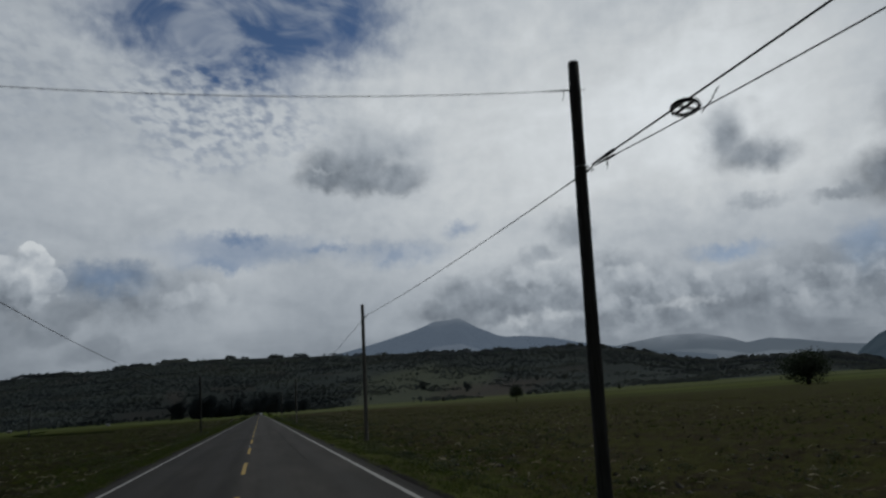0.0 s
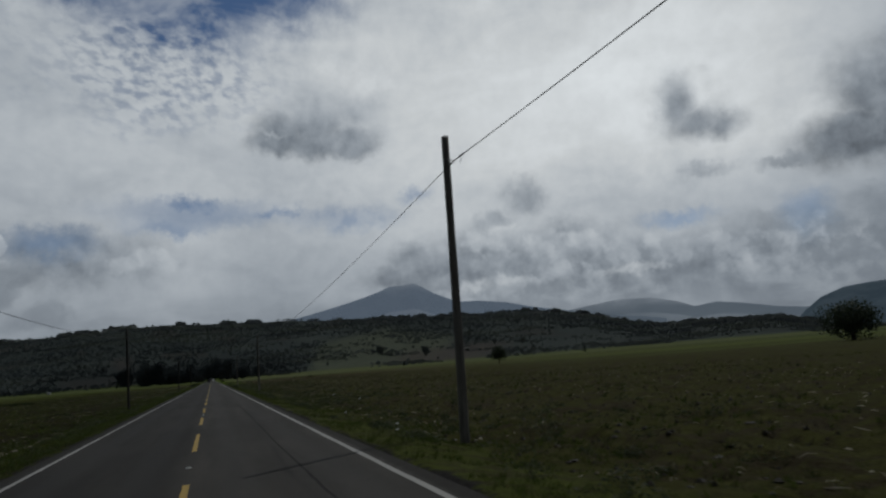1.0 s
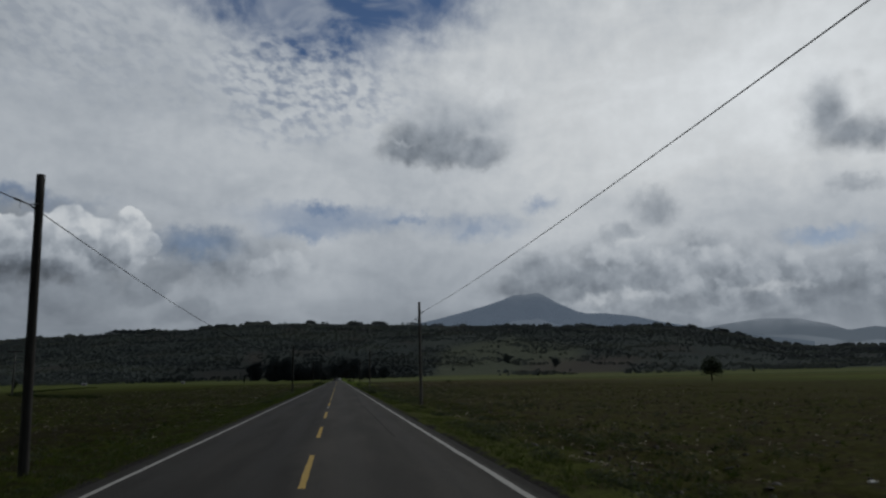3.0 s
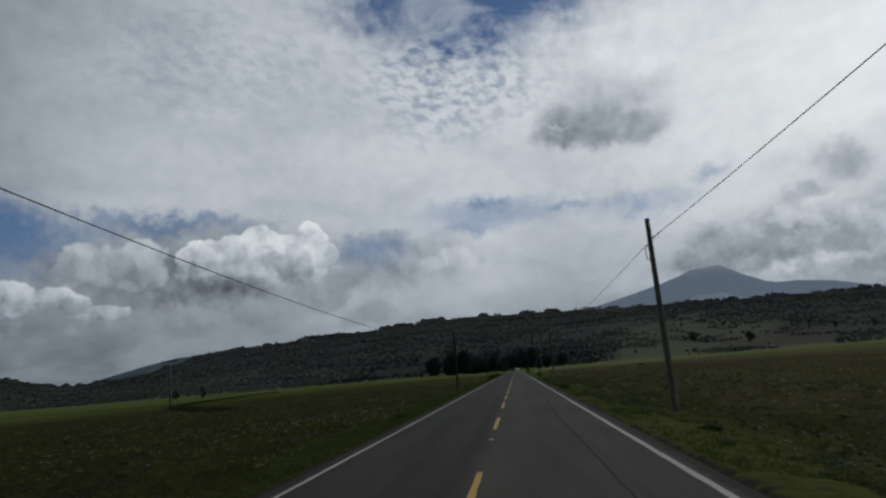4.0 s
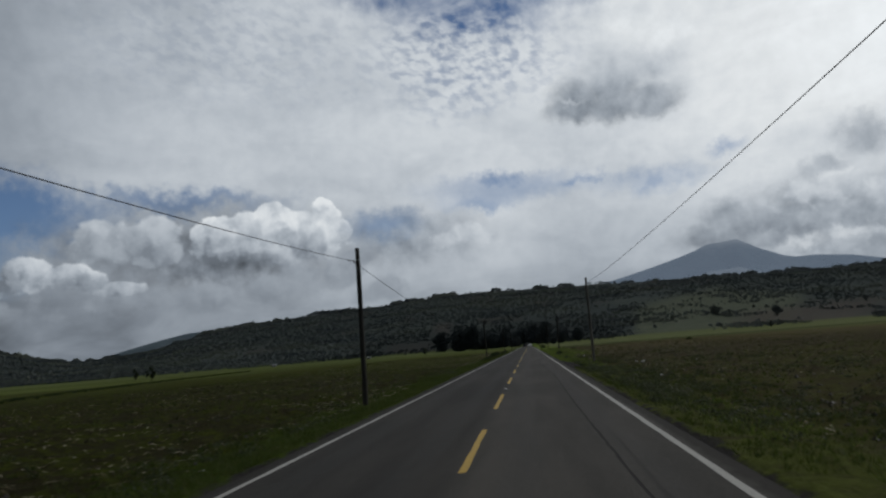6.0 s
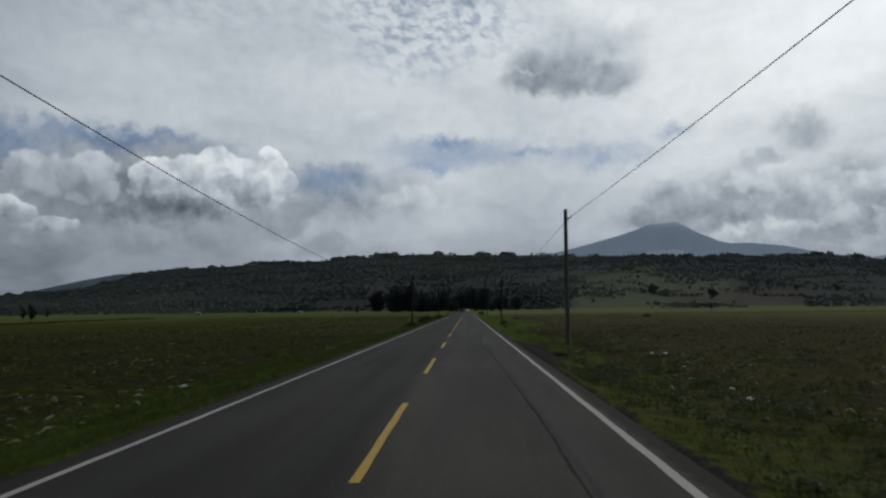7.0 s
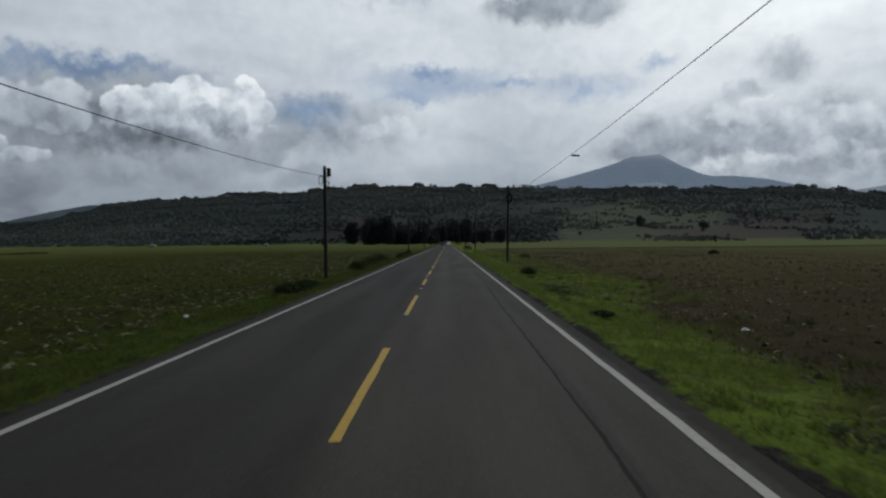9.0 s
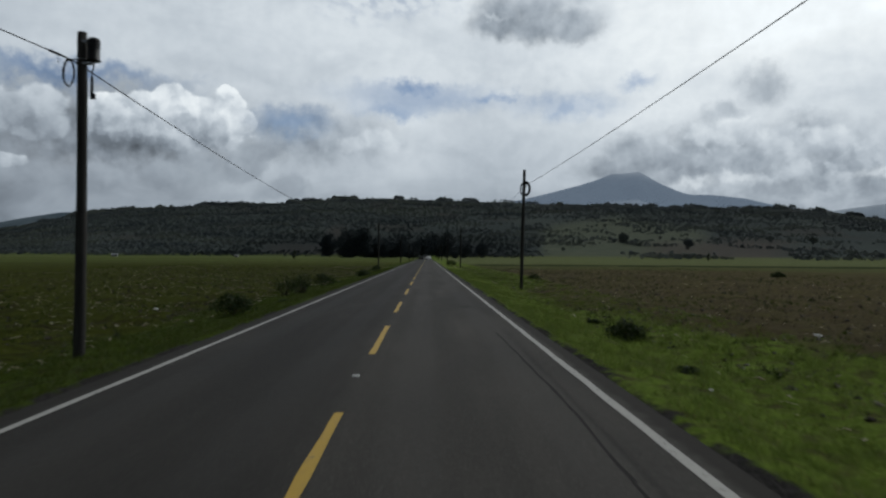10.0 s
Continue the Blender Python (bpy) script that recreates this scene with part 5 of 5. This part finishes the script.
    c = np.stack([np.repeat(x, m) + o[:, 0] * shell * w, np.repeat(y, m) + o[:, 1] * shell * w, np.repeat(z, m) + h * (0.32 + 0.50 * o[:, 2] * rng.uniform(0.85, 1.1, n * m))], -1)
    face = o + np.array([0, 0, 0.35]) + 0.40 * rng.normal(size=(n * m, 3))
    d = np.cross(face, rng.normal(size=(n * m, 3)))
    d /= np.linalg.norm(d, axis=1)[:, None]
    e = np.cross(face, d)
    e /= np.linalg.norm(e, axis=1)[:, None]
    q = (np.sqrt(h * w * 1.6) * rng.uniform(0.20, 0.34, n * m))[:, None]
    v = np.stack([c - d * q, c + e * q * 0.75, c + d * q, c - e * q * 0.75], 1).reshape(-1, 3)
    f = np.arange(n * m * 4).reshape(-1, 4)
    tagged(new("ridge_woodland", mesh_from("ridge_woodland", v, f, HAZED_FOREST)), "dark green woodland covering the slopes and crest of the ridge", "woodland", kind="stuff")


forest()


# ---------------------------------------------------------------- far houses and cars
MOUND = mat_leaf("grey_green_weeds", (0.042, 0.054, 0.024), (0.105, 0.122, 0.062), (0.15, 0.14, 0.09))
DEAD = mat_leaf("dead_weeds", (0.040, 0.034, 0.024), (0.105, 0.092, 0.066), (0.19, 0.17, 0.12))
HOUSE_WALL = mat_plain("whitewash", (0.30, 0.29, 0.28), 0.85, 0.0, 0.12, 1.2)
HOUSE_ROOF = mat_plain("tin_roof", (0.36, 0.37, 0.38), 0.45, 0.3, 0.15, 1.0)
DARK_GLASS = mat_plain("dark_glass", (0.02, 0.022, 0.025), 0.1)
DOOR_PAINT = mat_plain("brown_door", (0.10, 0.055, 0.035), 0.6)
CAR_WHITE = mat_plain("white_car_paint", (0.62, 0.62, 0.62), 0.25, 0.0, 0.05, 2)
CAR_DARK = mat_plain("dark_car_paint", (0.03, 0.03, 0.035), 0.25, 0.0, 0.1, 2)
RUBBER = mat_plain("rubber", (0.02, 0.02, 0.02), 0.8)
LAMP_GLASS = mat_plain("lamp_glass", (0.75, 0.75, 0.72), 0.15, 0.0, 0.05, 5)


def house(x, y, w, d, h, turn, label):
    t = thing("house", label, "house", "houses at the foot of the ridge", pose(x, y, float(ground_z(x, y)) - 0.1, 0, 0, turn))
    bm = bmesh.new()
    box(bm, 0, 0, h / 2, w, d, h, 0.03)
    part("wall", bm, HOUSE_WALL, t)
    bm = bmesh.new()
    v = [bm.verts.new(c) for c in ((-w / 2 - .3, -d / 2 - .3, h), (w / 2 + .3, -d / 2 - .3, h), (w / 2 + .3, d / 2 + .3, h), (-w / 2 - .3, d / 2 + .3, h), (-w / 2 - .3, 0, h + d * 0.25), (w / 2 + .3, 0, h + d * 0.25))]
    for f in ((0, 1, 5, 4), (2, 3, 4, 5), (0, 4, 3), (1, 2, 5), (3, 2, 1, 0)):
        bm.faces.new([v[i] for i in f])
    part("roof", bm, HOUSE_ROOF, t)
    bm = bmesh.new()
    box(bm, -w * 0.1, -d / 2 - 0.02, h * 0.42, w * 0.16, 0.08, h * 0.84, 0.01)
    part("door", bm, DOOR_PAINT, t)
    for xx in (-w * 0.32, w * 0.25):
        bm = bmesh.new()
        box(bm, xx, -d / 2 - 0.02, h * 0.6, w * 0.16, 0.06, h * 0.4, 0.01)
        part("window", bm, DARK_GLASS, t)
    return t


# the first two houses are sized to the camera's view, smaller than life
house(-216.0, 800.0, 3.6, 3.0, 1.5, 10, "small whitewashed house with a tin roof beyond the field")
house(-142.0, 838.0, 2.6, 2.4, 1.4, -15, "small whitewashed house under dark trees")
house(*on_slope(2.2, 4.0), 7.0, 6.0, 3.4, 20, "white house high on the wooded ridge")


def car(x, y, paint, label, turn):
    t = thing("car", label, "car", "cars far down the road", pose(x, y, 0.0, 0, 0, turn))
    bm = bmesh.new()
    prof = [(-2.1, 0.35), (-2.15, 0.75), (-1.9, 0.95), (-1.25, 1.0), (-0.6, 1.48), (0.7, 1.5), (1.45, 1.02), (2.1, 0.9), (2.15, 0.4)]
    a = [bm.verts.new((-0.85 + (0.12 if z > 1.2 else 0), yy, z)) for yy, z in prof]
    b = [bm.verts.new((0.85 - (0.12 if z > 1.2 else 0), yy, z)) for yy, z in prof]
    bm.faces.new(a)
    bm.faces.new(list(reversed(b)))
    for i in range(len(prof)):
        j = (i + 1) % len(prof)
        bm.faces.new((a[j], a[i], b[i], b[j]))
    bmesh.ops.bevel(bm, geom=list(bm.edges), offset=0.05, segments=2, affect="EDGES")
    part("body", bm, paint, t)
    bm = bmesh.new()
    box(bm, 0, 0, 0, 1.35, 0.02, 0.50, 0.005, pose(0, -0.97, 1.25, -52, 0, 0) @ Matrix.Rotation(radians(90), 4, "X") @ Matrix.Rotation(radians(-90), 4, "X"))
    part("windscreen", bm, DARK_GLASS, t)
    for xx in (-0.86, 0.86):
        for yy in (-1.35, 1.35):
            bm = bmesh.new()
            tube(bm, [(xx - 0.1, yy, 0.31), (xx + 0.1, yy, 0.31)], 0.31, 16)
            wheel = part("wheel", bm, RUBBER, t)
            bm = bmesh.new()
            tube(bm, [(xx - 0.11, yy, 0.31), (xx + 0.11, yy, 0.31)], 0.18, 12)
            part("rim", bm, STEEL, wheel)
    for xx in (-0.6, 0.6):
        bm = bmesh.new()
        box(bm, xx, -2.13, 0.68, 0.3, 0.06, 0.14, 0.02)
        part("headlight", bm, LAMP_GLASS, t)
    return t


car(1.5, 560.0, CAR_WHITE, "white car far off in the lane", 180)
car(-1.5, 590.0, CAR_DARK, "dark car far off in the opposite lane", 0)


# ---------------------------------------------------------------- litter beside the road
def litter(x, y, s, seed):
    """A crumpled scrap of white plastic or paper."""
    rng = random.Random(seed)
    bm = bmesh.new()
    bmesh.ops.create_icosphere(bm, subdivisions=2, radius=1.0)
    for v in bm.verts:
        k = 0.65 + 0.7 * rng.random()
        v.co = Vector((v.co.x * k * 1.2, v.co.y * k * 0.8, v.co.z * k * 0.42))
    ob = tagged(part("litter", bm, LITTER_WHITE), "crumpled scrap of white plastic lying in the grass", "litter", "litter along the verges")
    ob.matrix_basis = pose(x, y, float(ground_z(x, y)) + 0.25 * s, 0, 0, rng.uniform(0, 360)) @ Matrix.Diagonal((s, s, s, 1))
    return ob


for k, (x, y, s) in enumerate([(7.39, 250.7, .07), (6.98, 248.5, .15), (7.2, 248.3, .08), (8.77, 261.6, .14), (8.4, 261.9, .09), (-6.37, 251.7, .11), (12.28, 261.0, .07), (6.42, 205.4, .07), (5.26, 215.5, .07), (6.63, 242.7, .09),
                               (6.54, 305.2, .07), (-5.91, 298.5, .09), (5.52, 295.6, .06), (7.28, 295.2, .09), (5.1, 114.3, .06), (5.94, 117.7, .06), (8.64, 137.2, .08), (5.41, 316.1, .05), (5.75, 125.8, .06), (6.3, 203.5, .07), (4.9, 313.8, .04),
                               (-5.2, 223.0, .05), (-7.5, 214.0, .08), (9.5, 152.0, .08), (8.2, 175.0, .08), (-9.0, 330.0, .1), (11.0, 322.0, .1), (7.9, 98.5, .07)]):
    litter(x, y, s, k)


# ---------------------------------------------------------------- grass, weeds, stalks and clods
def blades(rng, x, y, per, h0, h1, width, lean, z=None):
    """Tufts of narrow leaning blades: corners and triangles."""
    z = ground_z(x, y) if z is None else z
    n = len(x) * per
    bx = np.repeat(x, per) + rng.normal(0, 0.045, n)
    by = np.repeat(y, per) + rng.normal(0, 0.045, n)
    bz = np.repeat(z, per) - 0.03
    a = rng.uniform(0, 2 * math.pi, n)
    h = rng.uniform(h0, h1, n)
    w = width * rng.uniform(0.6, 1.4, n)
    l = lean * h * rng.uniform(0.1, 1.2, n)
    la = rng.uniform(0, 2 * math.pi, n)
    v = np.stack([np.stack([bx - np.cos(a) * w, by - np.sin(a) * w, bz], -1), np.stack([bx + np.cos(a) * w, by + np.sin(a) * w, bz], -1), np.stack([bx + np.cos(la) * l, by + np.sin(la) * l, bz + h], -1)], 1)
    return v.reshape(-1, 3), np.arange(n * 3).reshape(-1, 3)


def grow(name, label, mat, count, x0, x1, y0, y1, per, h0, h1, width, lean, seed, thresh, scale=0.5, both=True, power=1.0):
    rng = np.random.default_rng(seed)
    x = x0 + (x1 - x0) * rng.uniform(0, 1, count) ** power
    if both:
        x *= rng.choice([-1, 1], count)
    y = rng.uniform(y0, y1, count)
    keep = fbm(x * scale, y * scale, seed + 100, 3) + rng.uniform(-0.08, 0.08, count) > thresh
    keep &= ~((x > 0) & (x < 4.5 + 0.8 * (fbm(x * 0 + 3, y * 0.9, 55) - 0.5)) & (y > 254) & (y < 268.5))
    keep &= ~((x > 6.2 + 1.2 * (fbm(x * 0.3, y * 0.3, 57) - 0.5)) & (y < 302) & (mat is GRASS))
    x, y = x[keep], y[keep]
    v, f = blades(rng, x, y, per, h0, h1, width, lean)
    return tagged(new(name, mesh_from(name, v, f, mat)), label, "grass", kind="stuff")


grow("verge_grass", "bright green short grass covering the eastern verge", GRASS, 32000, 3.6, 10.0, 256, 400, 9, 0.05, 0.17, 0.007, 0.9, 1, 0.38, 0.6, False, 1.3)
grow("west_verge_grass", "dull green short grass covering the western verge", DULL_GRASS, 26000, -3.55, -6.4, 180, 400, 9, 0.05, 0.15, 0.007, 0.9, 11, 0.36, 0.5, False, 1.2)
grow("dull_verge_grass", "dull olive grass and weeds on the road verges", WEED, 36000, 3.6, 8.0, 74, 288, 9, 0.05, 0.16, 0.008, 1.0, 5, 0.40, 0.5, True, 1.2)
grow("tall_verge_grass", "longer green grass in tufts on the verges", GRASS, 4500, 4.3, 8.5, 200, 400, 12, 0.10, 0.24, 0.008, 0.9, 2, 0.54, 0.5, False)
grow("field_weeds", "low dull green weeds over the fields", WEED, 60000, 6.0, 46.0, 76, 440, 7, 0.05, 0.17, 0.016, 1.2, 3, 0.50, 0.16, True, 1.6)
grow("stubble", "grey-brown stubble and dead weeds on tilled soil", DEAD, 52000, 6.6, 40.0, 78, 420, 6, 0.04, 0.16, 0.012, 1.5, 7, 0.46, 0.30, True, 1.7)
grow("coarse_weeds", "taller dark green weeds in clumps on the fields", BUSH_LEAF, 15000, 6.4, 34.0, 78, 420, 10, 0.08, 0.24, 0.014, 1.0, 9, 0.60, 0.45, True, 1.6)


def mounds():
    """Low mounds of leafy weeds, thickest between verge and field."""
    rng = np.random.default_rng(44)
    n = 2600
    side = rng.choice([-1, 1, 1], n)
    x = side * (4.5 + 11 * rng.uniform(0, 1, n) ** 2.0)
    y = rng.uniform(78, 330, n)
    keep = fbm(x * 0.30, y * 0.16, 145, 3) + rng.uniform(-0.10, 0.10, n) - 0.10 * (side < 0) - 0.30 * (y > 288) > 0.48
    x, y = x[keep], y[keep]
    # a thick belt of them before the bare gravel of the eastern verge
    bx, by = 3.9 + 3.4 * rng.uniform(0, 1, 150) ** 1.3, rng.uniform(222, 262, 150)
    clear = (bx > 4.6) | (by < 252)
    x, y = np.concatenate([x, bx[clear]]), np.concatenate([y, by[clear]])
    w = rng.uniform(0.22, 0.75, len(x))
    h = w * rng.uniform(0.28, 0.50, len(x))
    k = np.repeat(np.arange(len(x)), 5)
    a, rr = rng.uniform(0, 2 * math.pi, len(k)), np.sqrt(rng.uniform(0, 1, len(k)))
    cx, cy = x[k] + rr * np.cos(a) * w[k] * 0.6, y[k] + rr * np.sin(a) * w[k] * 0.6
    c = np.stack([cx, cy, ground_z(cx, cy) + h[k] * (0.55 - 0.4 * rr)], -1)
    v, f = leaf_cloud(rng, c, w[k] * 0.42, 22, 0.034, 0.62)
    tagged(new("leafy_weeds", mesh_from("leafy_weeds", v, f, MOUND)), "grey-green leafy weeds in low mounds beside the road", "weeds", kind="stuff")


mounds()


def stalks():
    """Dry maize leaves and stubble strewn over the tilled soil."""
    rng = np.random.default_rng(15)
    n = 40000
    x = (5.6 + 34 * rng.uniform(0, 1, n) ** 1.7) * rng.choice([-1, -1, 1], n)
    y = rng.uniform(78, 430, n)
    row = rng.uniform(0, 1, n) < 0.55
    x = np.where(row, np.round(x / 0.95) * 0.95 + rng.normal(0, 0.10, n), x)
    keep = fbm(x * 0.23, y * 0.12, 140, 3) + rng.uniform(-0.12, 0.12, n) + 0.05 * (x < 0) * (y > 285) > 0.51
    x, y = x[keep], y[keep]
    n = len(x)
    z = ground_z(x, y) + rng.uniform(0.01, 0.07, n)
    a = rng.uniform(0, 2 * math.pi, n)
    l, w = rng.uniform(0.06, 0.30, n), rng.uniform(0.008, 0.026, n)
    d = np.stack([np.cos(a), np.sin(a), rng.uniform(-0.25, 0.35, n)], -1)
    s = np.stack([-np.sin(a), np.cos(a), rng.uniform(-0.6, 0.6, n)], -1)
    c = np.stack([x, y, z], -1)
    mid = c + np.array([0, 0, 1.0]) * (l * rng.uniform(0.0, 0.25, n))[:, None]
    rows = [c - d * l[:, None] / 2, mid, c + d * l[:, None] / 2]
    v = np.stack([q + k * s * (w * g)[:, None] for q, g in zip(rows, (0.5, 1.0, 0.3)) for k in (-1, 1)], 1).reshape(-1, 3)
    i = 6 * np.arange(n)[:, None]
    f = np.concatenate([i + np.array([[0, 1, 3, 2]]), i + np.array([[2, 3, 5, 4]])], 0)
    tagged(new("dry_stalks", mesh_from("dry_stalks", v, f, STRAW)), "pale dry maize leaves and stalks strewn over tilled soil", "crop residue", kind="stuff")


stalks()


def clods():
    rng = np.random.default_rng(16)
    n = 13000
    x = (5.8 + 26 * rng.uniform(0, 1, n) ** 1.5) * rng.choice([-1, 1, 1], n)
    y = rng.uniform(78, 400, n)
    z = ground_z(x, y)
    octa = np.array([(1, 0, 0), (-1, 0, 0), (0, 1, 0), (0, -1, 0), (0, 0, 1), (0, 0, -1)], float)
    tri = np.array([(0, 2, 4), (2, 1, 4), (1, 3, 4), (3, 0, 4), (2, 0, 5), (1, 2, 5), (3, 1, 5), (0, 3, 5)])
    s = rng.uniform(0.02, 0.075, n)
    v = octa[None] * (1 + rng.uniform(-0.4, 0.4, (n, 6, 3))) * s[:, None, None] * np.array([1.2, 1.2, 0.7]) + np.stack([x, y, z + 0.01], -1)[:, None]
    tagged(new("soil_clods", mesh_from("soil_clods", v.reshape(-1, 3), (tri[None] + 6 * np.arange(n)[:, None, None]).reshape(-1, 3), CLOD)), "clods of dark brown tilled soil", "soil", kind="stuff")


clods()


# ---------------------------------------------------------------- low weedy bank between two fields
def bank():
    pts = [Vector(p) for p in ((-30.0, 236.0), (-45.0, 258.0), (-58.0, 283.0), (-70.0, 318.0), (-80.0, 360.0), (-92.0, 420.0), (-99.0, 455.0))]
    line = []
    for a, b in zip(pts, pts[1:]):
        n = int((b - a).length / 1.5)
        line += [a.lerp(b, i / n) for i in range(n)]
    bm = bmesh.new()
    rnd = random.Random(9)
    prev = None
    for p in line:
        w, h = 1.5 * rnd.uniform(0.7, 1.2), 0.36 * rnd.uniform(0.6, 1.3)
        row = [bm.verts.new((p.x + dx * w, p.y + rnd.uniform(-0.3, 0.3), float(ground_z(p.x + dx * w, p.y)) + dz * h - 0.06)) for dx, dz in ((-1.0, 0.0), (-0.45, 0.75), (0.1, 1.0), (0.55, 0.65), (1.0, 0.0))]
        if prev:
            for k in range(4):
                bm.faces.new((prev[k], prev[k + 1], row[k + 1], row[k])).smooth = True
        prev = row
    tagged(part("earth_bank", bm, GROUND), "low earth bank overgrown with dark weeds between fields", "earth bank")
    rng = np.random.default_rng(33)
    k = rng.integers(0, len(line), 5200)
    x = np.array([line[i].x for i in k]) + rng.normal(0, 0.7, len(k))
    y = np.array([line[i].y for i in k]) + rng.normal(0, 0.8, len(k))
    v, f = blades(rng, x, y, 8, 0.10, 0.42, 0.025, 0.8, ground_z(x, y) + 0.12)
    tagged(new("bank_weeds", mesh_from("bank_weeds", v, f, BUSH_LEAF)), "dark tall weeds growing along a low earth bank", "weeds", kind="stuff")


bank()
